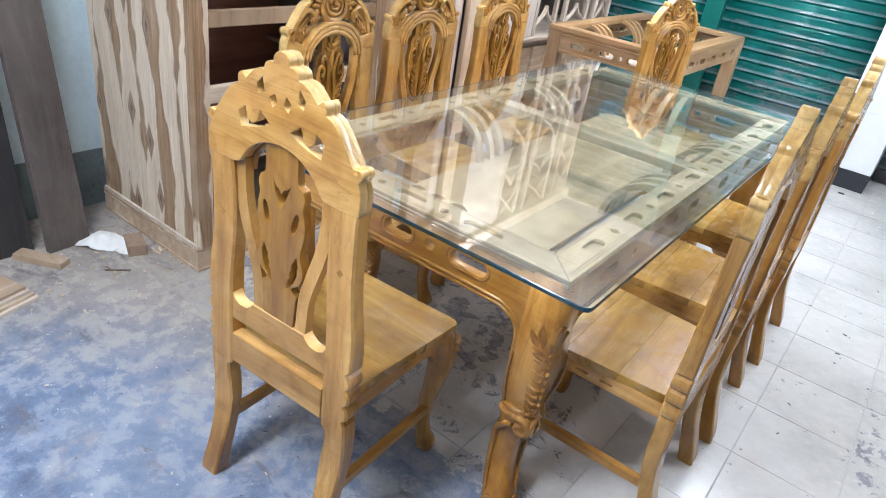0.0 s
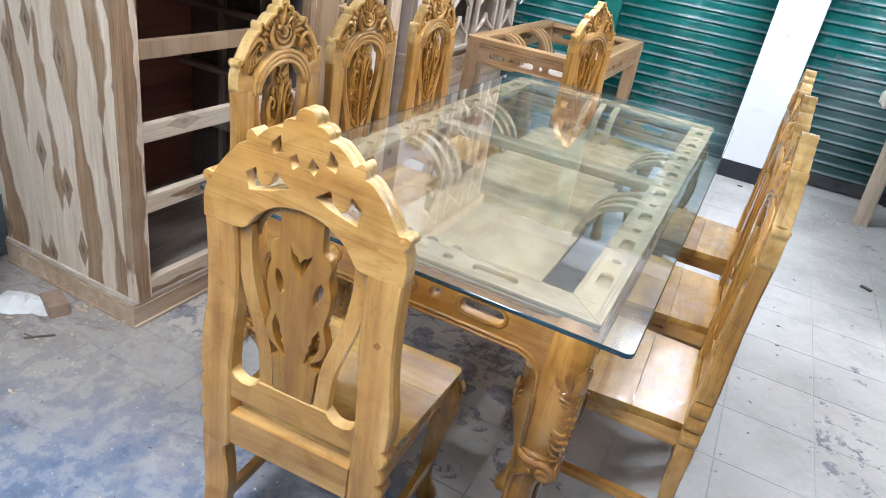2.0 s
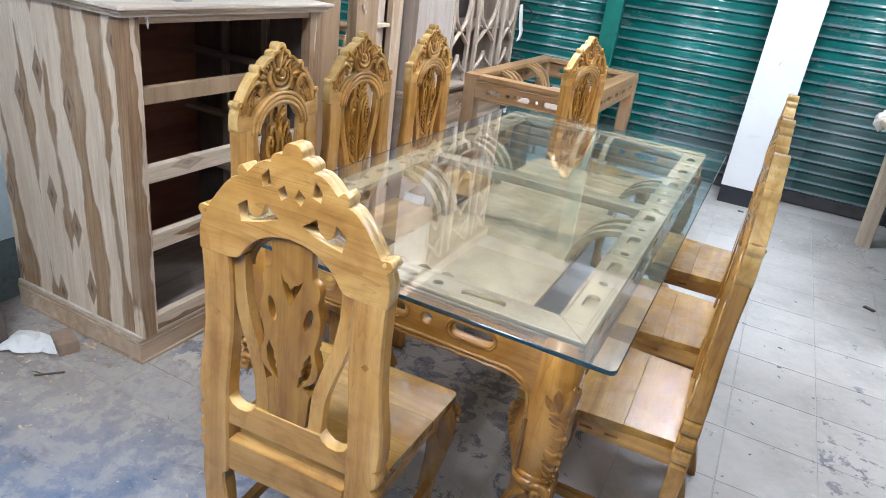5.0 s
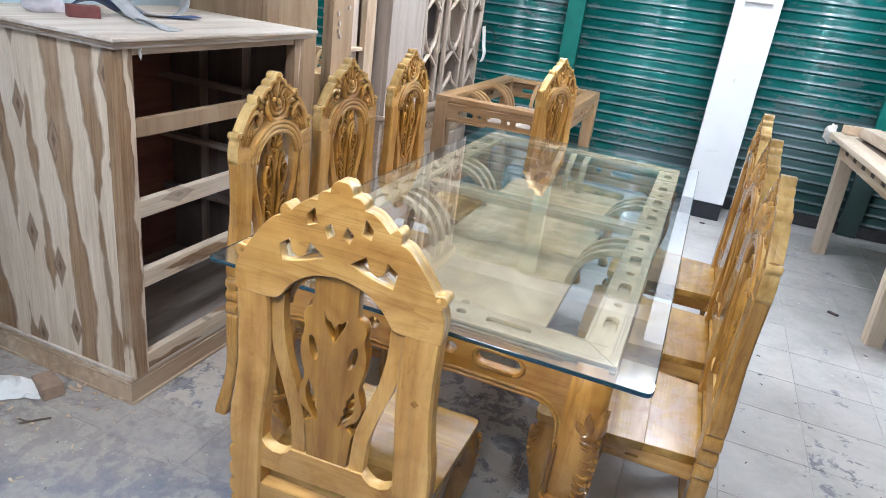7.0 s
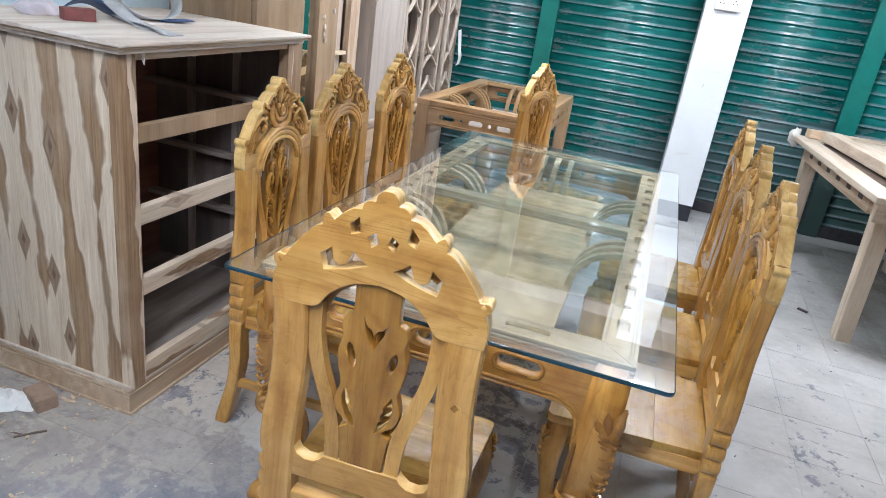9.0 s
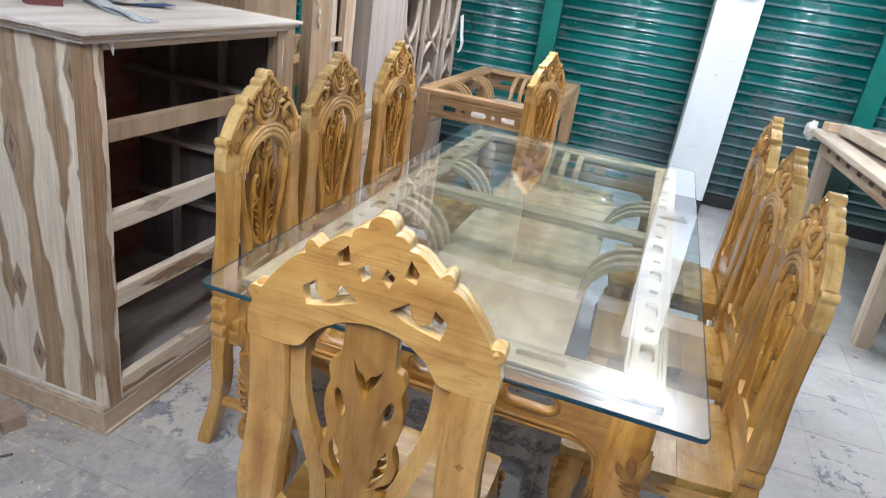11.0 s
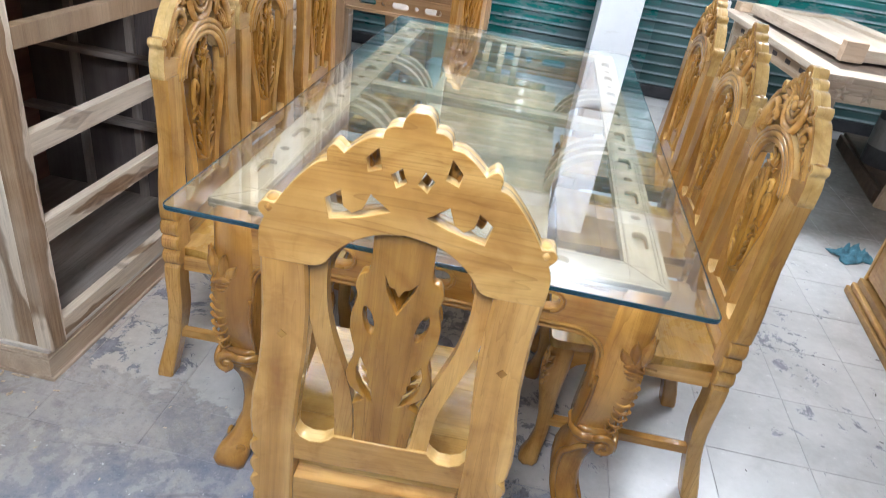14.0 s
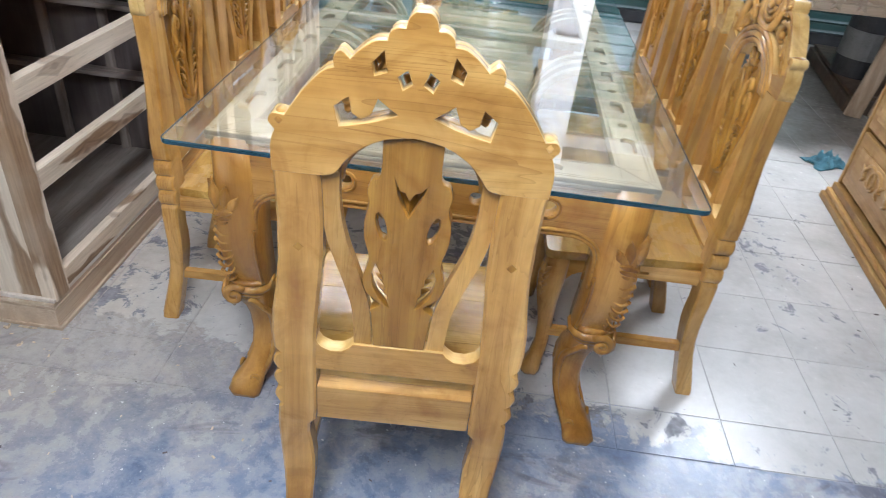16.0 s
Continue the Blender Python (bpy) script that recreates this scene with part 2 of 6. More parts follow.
dull_raw = wood("greyish_board", "z", (0.54, 0.475, 0.43), (0.45, 0.385, 0.34), (0.31, 0.25, 0.215), gloss=0.6, dust=0.3)
grey_raw = {a: wood("pale_raw_timber_" + a, a, (0.78, 0.70, 0.62), (0.68, 0.57, 0.48), (0.42, 0.32, 0.25), gloss=0.65, dust=0.25) for a in "xyz"}
desk_wood = {a: wood("sanded_teak_" + a, a, (0.49, 0.30, 0.145), (0.37, 0.21, 0.09), (0.19, 0.095, 0.038), gloss=0.45, dust=0.25) for a in "xyz"}
carved_wood = {a: wood("honey_varnish_" + a, a, (0.44, 0.26, 0.10), (0.34, 0.185, 0.062), (0.19, 0.092, 0.028), gloss=0.35, coat=0.4) for a in "xyz"}
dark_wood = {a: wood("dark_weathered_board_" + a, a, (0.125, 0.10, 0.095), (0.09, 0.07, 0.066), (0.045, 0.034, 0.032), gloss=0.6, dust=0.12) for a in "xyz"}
black_board = wood("black_stained_board", "z", (0.045, 0.043, 0.045), (0.03, 0.028, 0.03), (0.015, 0.014, 0.015), gloss=0.5)
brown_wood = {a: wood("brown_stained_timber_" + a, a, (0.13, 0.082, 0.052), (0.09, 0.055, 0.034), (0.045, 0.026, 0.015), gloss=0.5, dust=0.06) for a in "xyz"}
dusty_ply = {a: wood("dusty_grey_plywood_" + a, a, (0.44, 0.38, 0.34), (0.29, 0.24, 0.21), (0.09, 0.07, 0.06), gloss=0.6, dust=0.2) for a in "xyz"}
bench_wood = {a: wood("pinkish_raw_timber_" + a, a, (0.64, 0.54, 0.43), (0.53, 0.425, 0.32), (0.29, 0.205, 0.14), gloss=0.65, dust=0.2) for a in "xyz"}
wardrobe_wood = wood("tan_unvarnished_teak", "z", (0.46, 0.31, 0.185), (0.36, 0.225, 0.125), (0.19, 0.105, 0.055), gloss=0.5, dust=0.2)
lattice_wood = {a: wood("dusty_lattice_timber_" + a, a, (0.60, 0.51, 0.43), (0.50, 0.40, 0.32), (0.29, 0.215, 0.16), gloss=0.65, dust=0.3) for a in "xyz"}
red_ply = {a: wood("reddish_plywood_" + a, a, (0.26, 0.112, 0.08), (0.195, 0.078, 0.056), (0.11, 0.044, 0.033), gloss=0.55, dust=0.08) for a in "xyz"}


def striped(name, across, up, share=0.09, knots=1.0, pitch=0.135):
    """Boards of two-coloured teak: pale sapwood and lens-shaped brown heartwood, with diamond knots."""
    n = Nodes(name)
    sway = n.noise(n.where(scale=along(up, 4.0, 1.5)), 1.0, 4, 0.6)
    sep = n.add("ShaderNodeSeparateXYZ", Vector=n.where())
    zed = sep.outputs["xyz".index(up)]
    u = n.math("ADD", sep.outputs["xyz".index(across)], n.math("MULTIPLY", n.math("SUBTRACT", sway, 0.5), 0.13))
    su = n.math("MULTIPLY", n.math("ADD", u, n.math("MULTIPLY", zed, 0.05)), 1 / pitch)
    cell = n.math("FLOOR", su)
    off = n.math("ABSOLUTE", n.math("SUBTRACT", n.math("FRACT", su), 0.5))
    edge = n.noise(n.where(scale=along(up, 30, 9)), 1.0, 3)
    swell = n.noise(n.add("ShaderNodeCombineXYZ", X=n.math("MULTIPLY", cell, 7.31), Y=n.math("MULTIPLY", zed, 1.5)).outputs[0], 1.0, 2, 0.5)
    lumps = n.noise(n.add("ShaderNodeCombineXYZ", X=n.math("MULTIPLY", cell, 3.17), Y=n.math("MULTIPLY", zed, 8.0)).outputs[0], 1.0, 2, 0.5)
    # share: how much of the width is heartwood; each streak swells, narrows and ends
    half = n.math("ADD", n.math("MULTIPLY", n.math("SUBTRACT", swell, 0.5), 1.7), n.math("ADD", share, n.math("MULTIPLY", n.math("SUBTRACT", lumps, 0.5), 0.22)))
    w = n.math("ADD", n.math("SUBTRACT", half, off), n.math("MULTIPLY", n.math("SUBTRACT", edge, 0.5), 0.07))
    v = n.add("ShaderNodeTexVoronoi", Scale=1.0, Randomness=0.9)
    v.voronoi_dimensions, v.distance = "2D", "MANHATTAN"
    spot = n.add("ShaderNodeCombineXYZ", X=n.math("MULTIPLY", sep.outputs["xyz".index(across)], 8.0), Y=n.math("MULTIPLY", zed, 2.8))
    n.t.links.new(spot.outputs[0], v.inputs["Vector"])
    d = n.math("ADD", v.outputs["Distance"], n.math("MULTIPLY", n.math("SUBTRACT", edge, 0.5), 0.10))
    rare = n.ramp(n.add("ShaderNodeSeparateColor", Color=v.outputs["Color"]).outputs[0], [(0.45, (0, 0, 0)), (0.46, (knots, knots, knots))])
    knot = n.math("MULTIPLY", n.ramp(d, [(0.17, (1, 1, 1)), (0.21, (0, 0, 0))]), rare)
    core = n.math("MULTIPLY", n.ramp(d, [(0.05, (1, 1, 1)), (0.09, (0, 0, 0))]), rare)
    rim = n.math("MULTIPLY", n.ramp(d, [(0.16, (0, 0, 0)), (0.19, (1, 1, 1)), (0.22, (1, 1, 1)), (0.24, (0, 0, 0))]), rare)
    w = n.math("ADD", w, 0.5)
    heart = n.ramp(w, [(0.485, (0, 0, 0)), (0.56, (1, 1, 1))])
    line = n.ramp(w, [(0.49, (0, 0, 0)), (0.525, (1, 1, 1)), (0.55, (1, 1, 1)), (0.66, (0, 0, 0))])
    fine = n.noise(n.where(scale=along(up, 130, 5)), 1.0, 5, 0.65, 0.5)
    tone = n.noise(n.where(scale=along(up, 11, 1.3)), 1.0, 3, 0.6)
    pale = n.mix(n.ramp(tone, [(0.35, (0, 0, 0)), (0.65, (1, 1, 1))]), n.ramp(fine, [(0.32, (0.56, 0.43, 0.31)), (0.68, (0.74, 0.60, 0.45))]), n.ramp(fine, [(0.32, (0.68, 0.555, 0.43)), (0.68, (0.84, 0.72, 0.58))]))
    brown = n.mix(n.ramp(tone, [(0.35, (0, 0, 0)), (0.65, (1, 1, 1))]), n.ramp(fine, [(0.32, (0.19, 0.105, 0.052)), (0.68, (0.36, 0.215, 0.115))]), n.ramp(fine, [(0.32, (0.28, 0.165, 0.085)), (0.68, (0.47, 0.30, 0.17))]))
    col = n.mix(heart, pale, brown)
    col = n.mix(n.math("MULTIPLY", line, 0.28), col, (0.17, 0.095, 0.055))
    col = n.mix(knot, col, n.ramp(fine, [(0.3, (0.24, 0.145, 0.09)), (0.7, (0.38, 0.25, 0.16))]))
    col = n.mix(n.math("MULTIPLY", rim, 0.6), col, (0.12, 0.065, 0.04))
    col = n.mix(n.math("MULTIPLY", core, 0.75), col, (0.10, 0.055, 0.035))
    dusty = n.noise(n.where(True), 4.0, 5, 0.6)
    col = n.mix(n.math("MULTIPLY", n.ramp(dusty, [(0.46, (0, 0, 0)), (0.74, (1, 1, 1))]), 0.28), col, (0.74, 0.62, 0.49))
    fibre = n.noise(n.where(scale=along(up, 300, 14)), 1.0, 3, 0.6)
    col = n.mix(n.math("MULTIPLY", n.ramp(fibre, [(0.30, (1, 1, 1)), (0.45, (0, 0, 0))]), 0.25), col, (0.24, 0.15, 0.095))
    n.bump(n.math("ADD", fine, fibre), 0.3, 0.0012)
    return n.put(Base_Color=col, Roughness=0.62)


striped_side = striped("striped_sapwood_boards", "x", "z")
striped_front = striped("striped_sapwood_stile", "y", "z", 0.48, 0.3, 0.09)
striped_rail = striped("striped_sapwood_rail", "z", "y", 0.10, 0.6, 0.085)


def plain(name, colour, rough=0.5, var=0.12, scale=6.0, metal=0.0, coat=0.0, bump=0.15, spec=0.5):
    n = Nodes(name)
    a = n.noise(n.where(True), scale, 5, 0.6)
    b = n.noise(n.where(True), scale * 14, 3, 0.6)
    dark = tuple(c * (1 - 2.2 * var) for c in colour)
    light = tuple(min(1, c * (1 + var)) for c in colour)
    col = n.ramp(n.math("ADD", n.math("MULTIPLY", a, 0.7), n.math("MULTIPLY", b, 0.3)), [(0.3, dark), (0.5, colour), (0.7, light)])
    n.bump(b, bump, 0.002)
    return n.put(Base_Color=col, Roughness=rough, Metallic=metal, Coat_Weight=coat, Specular_IOR_Level=spec)


white_paint = plain("white_emulsion", (0.64, 0.66, 0.69), 0.7, 0.04, 3)
ceiling_paint = plain("ceiling_emulsion", (0.78, 0.78, 0.78), 0.85, 0.03, 2)


def chipped():
    """White emulsion with knocks and grimy specks."""
    n = Nodes("chipped_white_emulsion")
    a = n.noise(n.where(True), 2.5, 4, 0.6)
    b = n.noise(n.where(True, (1, 1, 0.5)), 26.0, 3, 0.6)
    smear = n.noise(n.where(True, (2, 2, 6)), 3.0, 5, 0.65)
    col = n.ramp(a, [(0.3, (0.70, 0.72, 0.74)), (0.6, (0.76, 0.78, 0.80))])
    col = n.mix(n.math("MULTIPLY", n.ramp(smear, [(0.60, (0, 0, 0)), (0.72, (1, 1, 1))]), 0.35), col, (0.50, 0.49, 0.47))
    col = n.mix(n.ramp(b, [(0.735, (0, 0, 0)), (0.75, (0.8, 0.8, 0.8))]), col, (0.10, 0.09, 0.085))
    n.bump(b, 0.2, 0.002)
    return n.put(Base_Color=col, Roughness=0.65)


pillar_paint = chipped()
wad_cloth = plain("dusty_cotton_waste", (0.62, 0.58, 0.54), 0.9, 0.15, 30, bump=0.4)
lilac_cloth = plain("pale_lilac_cloth", (0.62, 0.56, 0.60), 0.85, 0.12, 18, bump=0.3)
drab_paint = plain("drab_grey_plaster", (0.16, 0.155, 0.145), 0.8, 0.12, 3)
blue_paint = plain("pale_blue_emulsion", (0.70, 0.84, 0.89), 0.65, 0.07, 2.5)
dado_paint = plain("dusty_grey_dado", (0.17, 0.21, 0.22), 0.6, 0.25, 4)
black_paint = plain("black_gloss_paint", (0.02, 0.022, 0.03), 0.35, 0.25, 9)
paper_white = plain("crumpled_white_paper", (0.82, 0.81, 0.79), 0.8, 0.06, 20)
sandpaper_back = plain("grey_sanding_belt", (0.46, 0.46, 0.46), 0.7, 0.15, 20)
sandpaper_red = plain("maroon_sanding_block", (0.20, 0.06, 0.055), 0.75, 0.15, 40)
blue_sheet = plain("blue_sanding_sheet", (0.06, 0.10, 0.22), 0.6, 0.15, 30)
teal_cloth = plain("teal_rag", (0.05, 0.15, 0.19), 0.85, 0.3, 25, bump=0.4)
dark_steel = plain("dark_drum_metal", (0.05, 0.05, 0.055), 0.45, 0.3, 8, metal=0.3)
pale_steel = plain("scuffed_pale_plastic", (0.22, 0.22, 0.22), 0.45, 0.2, 8)
switch_plastic = plain("white_switch_plastic", (0.75, 0.75, 0.73), 0.35, 0.03, 10)
chip_wood = plain("wood_shavings", (0.62, 0.48, 0.34), 0.8, 0.25, 60)
dark_chip = plain("dark_scraps", (0.08, 0.06, 0.06), 0.7, 0.3, 60)
tin = plain("galvanised_batten", (0.7, 0.7, 0.7), 0.4, 0.05, 10)
brick_red = plain("fired_wood_block", (0.34, 0.235, 0.17), 0.75, 0.18, 30)
wire_black = plain("black_cable", (0.02, 0.02, 0.02), 0.5, 0.1, 30)


def shutter_paint():
    n = Nodes("dusty_green_shutter_enamel")
    a = n.noise(n.where(True, (1.2, 1, 2.5)), 2.2, 5, 0.6, 0.5)
    z = n.add("ShaderNodeSeparateXYZ", Vector=n.where(True)).outputs[2]
    x = n.add("ShaderNodeSeparateXYZ", Vector=n.where(True)).outputs[0]
    dirt = n.noise(n.where(True, (2.2, 1, 9)), 2.0, 5, 0.65)
    fine = n.noise(n.where(True, (6, 1, 14)), 6.0, 4, 0.6)
    band = n.math("ADD", n.math("MULTIPLY", dirt, 0.8), n.math("ADD", n.math("MULTIPLY", n.noise(n.where(True, (0.5, 1, 0.9)), 1.6, 2), 0.55), n.math("MULTIPLY", fine, 0.18)))
    # road dirt splashed over the lower slats, more on the shutters past the pillar
    low = n.math("MULTIPLY", n.math("MAXIMUM", n.math("SUBTRACT", 1.05, z), 0.0), 0.30)
    past = n.math("MULTIPLY", n.math("GREATER_THAN", x, 1.3), 0.06)
    # darkest low down behind the raw frame: shade painted into the enamel
    bench_shade = n.math("MULTIPLY", n.math("GREATER_THAN", x, 1.6), low)
    band = n.math("ADD", band, n.math("ADD", n.math("ADD", low, bench_shade), past))
    col = n.ramp(a, [(0.3, (0.004, 0.088, 0.082)), (0.55, (0.006, 0.140, 0.128)), (0.75, (0.012, 0.20, 0.18))])
    dusty = n.ramp(band, [(0.86, (0, 0, 0)), (1.16, (1, 1, 1))])
    col = n.mix(n.math("MULTIPLY", dusty, 0.62), col, n.mix(n.math("MULTIPLY", bench_shade, 5.0, True), (0.105, 0.098, 0.112), (0.035, 0.034, 0.038)))
    # a paler, uneven line runs along the rolled ridge of each slat
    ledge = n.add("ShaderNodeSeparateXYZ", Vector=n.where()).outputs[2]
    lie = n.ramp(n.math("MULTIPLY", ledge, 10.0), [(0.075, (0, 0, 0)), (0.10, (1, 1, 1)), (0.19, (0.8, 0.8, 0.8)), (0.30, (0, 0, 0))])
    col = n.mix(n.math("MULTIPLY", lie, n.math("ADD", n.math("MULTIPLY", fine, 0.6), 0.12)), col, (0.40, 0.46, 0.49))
    rough = n.math("ADD", n.math("MULTIPLY", dusty, 0.22), 0.2)
    n.bump(n.math("ADD", dirt, n.noise(n.where(True, (5, 1, 30)), 3.0, 3, 0.6)), 0.3, 0.003)
    return n.put(Base_Color=col, Roughness=rough)


shutter_green = shutter_paint()


def guide_paint():
    """Green enamel; past the pillar its foot is darkened, shade painted behind the raw frame."""
    n = Nodes("green_guide_enamel")
    a = n.noise(n.where(True), 5.0, 5, 0.6)
    b = n.noise(n.where(True), 60.0, 3, 0.6)
    sep = n.add("ShaderNodeSeparateXYZ", Vector=n.where(True))
    reach = n.math("MULTIPLY", n.math("GREATER_THAN", sep.outputs[0], 1.6), n.math("SUBTRACT", 1.0, sep.outputs[2]))
    foot_shade = n.ramp(n.math("ADD", reach, n.math("MULTIPLY", a, 0.5)), [(0.42, (0, 0, 0)), (0.70, (0.85, 0.85, 0.85))])
    col = n.ramp(a, [(0.3, (0.0045, 0.13, 0.107)), (0.5, (0.006, 0.175, 0.145)), (0.7, (0.0067, 0.196, 0.162))])
    n.bump(b, 0.15, 0.002)
    return n.put(Base_Color=n.mix(foot_shade, col, (0.035, 0.036, 0.038)), Roughness=0.3)


rail_green = guide_paint()


def blue_floor(n):
    """Blue-stained screed with trodden sawdust; used on the concrete and where it runs over the tiles."""
    g = n.noise(n.where(True), 2.1, 5, 0.58, 0.4)
    h = n.noise(n.where(True), 9.0, 7, 0.68, 0.2)
    f = n.noise(n.where(True), 45.0, 5, 0.7)
    sep = n.add("ShaderNodeSeparateXYZ", Vector=n.where(True))
    x, y = sep.outputs[0], sep.outputs[1]
    col = n.ramp(n.math("ADD", n.math("MULTIPLY", g, 0.40), n.math("MULTIPLY", h, 0.60)), [(0.34, (0.085, 0.105, 0.16)), (0.43, (0.14, 0.175, 0.26)), (0.50, (0.205, 0.245, 0.335)), (0.58, (0.295, 0.325, 0.395)), (0.66, (0.38, 0.385, 0.405))])
    # pale slurry brushed over the blue in broad sweeps
    sweep = n.noise(n.where(True, (1.2, 4.5, 1)), 1.5, 5, 0.6, 0.6)
    col = n.mix(n.math("MULTIPLY", n.ramp(sweep, [(0.45, (0, 0, 0)), (0.70, (1, 1, 1))]), 0.2), col, (0.34, 0.345, 0.365))
    near = n.math("ADD", n.math("MULTIPLY", x, -0.30), n.math("MULTIPLY", n.math("MINIMUM", y, 0.1), 0.45))
    saw = n.ramp(n.math("ADD", near, n.math("MULTIPLY", h, 0.6)), [(0.12, (0, 0, 0)), (0.42, (1, 1, 1))])
    col = n.mix(n.math("MULTIPLY", saw, 0.85), col, n.ramp(f, [(0.3, (0.34, 0.29, 0.245)), (0.7, (0.46, 0.40, 0.345))]))
    tan = n.noise(n.where(True), 3.4, 6, 0.66, 0.2)
    col = n.mix(n.math("MULTIPLY", n.ramp(tan, [(0.52, (0, 0, 0)), (0.64, (1, 1, 1))]), 0.55), col, (0.50, 0.45, 0.405))
    pigment = n.noise(n.where(True), 7.0, 7, 0.72, 0.5)
    col = n.mix(n.math("MULTIPLY", n.ramp(pigment, [(0.52, (0, 0, 0)), (0.62, (1, 1, 1))]), n.math("MULTIPLY", n.math("SUBTRACT", 1.0, saw), 0.45)), col, n.ramp(f, [(0.35, (0.085, 0.13, 0.24)), (0.65, (0.17, 0.225, 0.345))]))
    # scuffs and damp smudges
    smear = n.noise(n.where(True, (3, 9, 1)), 1.0, 4, 0.6, 0.8)
    col = n.mix(n.math("MULTIPLY", n.ramp(smear, [(0.60, (0, 0, 0)), (0.68, (1, 1, 1))]), 0.65), col, (0.13, 0.115, 0.13))
    damp = n.noise(n.where(True), 5.5, 6, 0.70, 0.2)
    col = n.mix(n.math("MULTIPLY", n.ramp(damp, [(0.60, (0, 0, 0)), (0.70, (1, 1, 1))]), 0.55), col, (0.075, 0.085, 0.125))
    col = n.mix(n.math("MULTIPLY", n.ramp(f, [(0.3, (1, 1, 1)), (0.44, (0, 0, 0))]), 0.26), col, (0.12, 0.14, 0.19))
    grit = n.noise(n.where(True), 150.0, 3, 0.65)
    col = n.mix(n.math("MULTIPLY", n.ramp(grit, [(0.62, (0, 0, 0)), (0.67, (1, 1, 1))]), 0.25), col, (0.62, 0.61, 0.60))
    col = n.mix(n.math("MULTIPLY", n.ramp(grit, [(0.33, (1, 1, 1)), (0.39, (0, 0, 0))]), 0.3), col, (0.08, 0.085, 0.11))
    return col, h, f, x, y


def tile_look():
    n = Nodes("worn_cement_tile")
    shift, rnd = n.chance()
    g = n.noise(n.where(True), 2.3, 6, 0.6, 0.3)
    f = n.noise(n.where(True), 26.0, 5, 0.7)
    sep = n.add("ShaderNodeSeparateXYZ", Vector=n.where(True))
    x, y = sep.outputs[0], sep.outputs[1]
    base = n.ramp(n.math("ADD", n.math("MULTIPLY", g, 0.75), n.math("MULTIPLY", f, 0.25)), [(0.3, (0.39, 0.372, 0.352)), (0.5, (0.52, 0.503, 0.482)), (0.7, (0.61, 0.592, 0.572))])
    tone = n.math("ADD", n.math("MULTIPLY", rnd, 0.10), 0.93)
    base = n.mix(1.0, base, n.add("ShaderNodeCombineColor", Red=tone, Green=tone, Blue=tone).outputs[0], "MULTIPLY")
    # sawdust trodden over the tiles beside the chest
    near = n.math("MULTIPLY", n.math("SUBTRACT", -0.05, x), 0.9)
    dust = n.ramp(n.math("ADD", near, n.math("MULTIPLY", g, 0.7)), [(0.30, (0, 0, 0)), (0.66, (1, 1, 1))])
    base = n.mix(n.math("MULTIPLY", dust, 0.75), base, n.ramp(f, [(0.3, (0.50, 0.43, 0.36)), (0.7, (0.62, 0.55, 0.47))]))
    # soiled tiles round the raw frame; the shade beneath it is painted in too
    far = n.math("MULTIPLY", n.math("MINIMUM", n.math("SUBTRACT", x, 2.2), n.math("SUBTRACT", y, 2.0)), 0.5)
    soil_and_shade = n.ramp(n.math("ADD", n.math("MINIMUM", far, 0.35), n.math("MULTIPLY", g, 0.8)), [(0.42, (0, 0, 0)), (0.72, (1, 1, 1))])
    base = n.mix(n.math("MULTIPLY", soil_and_shade, 0.8), base, n.ramp(f, [(0.3, (0.14, 0.115, 0.095)), (0.7, (0.25, 0.215, 0.185))]))
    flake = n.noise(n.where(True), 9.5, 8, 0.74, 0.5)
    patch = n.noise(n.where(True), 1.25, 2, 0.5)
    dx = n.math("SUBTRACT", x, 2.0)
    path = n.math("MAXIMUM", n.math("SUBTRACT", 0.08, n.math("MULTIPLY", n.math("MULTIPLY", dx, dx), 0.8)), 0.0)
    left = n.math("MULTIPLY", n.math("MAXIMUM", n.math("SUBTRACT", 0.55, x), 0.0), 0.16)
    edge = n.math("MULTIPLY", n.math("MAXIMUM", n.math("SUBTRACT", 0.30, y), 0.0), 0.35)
    # thicker flaking under the table, where its dark also paints the shade
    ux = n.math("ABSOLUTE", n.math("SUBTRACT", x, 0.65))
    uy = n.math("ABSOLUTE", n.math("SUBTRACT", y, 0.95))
    worn_shaded = n.math("MULTIPLY", n.math("SUBTRACT", 1.0, n.math("MAXIMUM", n.math("MULTIPLY", ux, 1.7), n.math("MULTIPLY", uy, 0.8)), True), 0.19)
    flake = n.math("ADD", flake, worn_shaded)
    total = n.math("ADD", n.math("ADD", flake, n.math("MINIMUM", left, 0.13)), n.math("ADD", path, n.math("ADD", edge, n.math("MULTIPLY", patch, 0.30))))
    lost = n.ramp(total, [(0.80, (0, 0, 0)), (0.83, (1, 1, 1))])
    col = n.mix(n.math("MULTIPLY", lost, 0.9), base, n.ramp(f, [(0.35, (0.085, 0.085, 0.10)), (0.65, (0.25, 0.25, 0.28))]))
    # the screed was slurried over the first tiles
    screed, h, _, _, _ = blue_floor(n)
    reach = n.math("ADD", n.math("MULTIPLY", n.math("SUBTRACT", 0.17, y), 2.0), n.math("MULTIPLY", n.math("SUBTRACT", 0.75, x), 0.24))
    over = n.ramp(n.math("ADD", n.math("MINIMUM", reach, 0.45), h), [(0.50, (0, 0, 0)), (0.56, (1, 1, 1))])
    col = n.mix(n.math("MULTIPLY", over, 0.92), col, screed)
    speck = n.noise(n.where(True), 34.0, 3, 0.6)
    col = n.mix(n.math("MULTIPLY", n.ramp(speck, [(0.71, (0, 0, 0)), (0.73, (1, 1, 1))]), 0.7), col, (0.15, 0.14, 0.15))
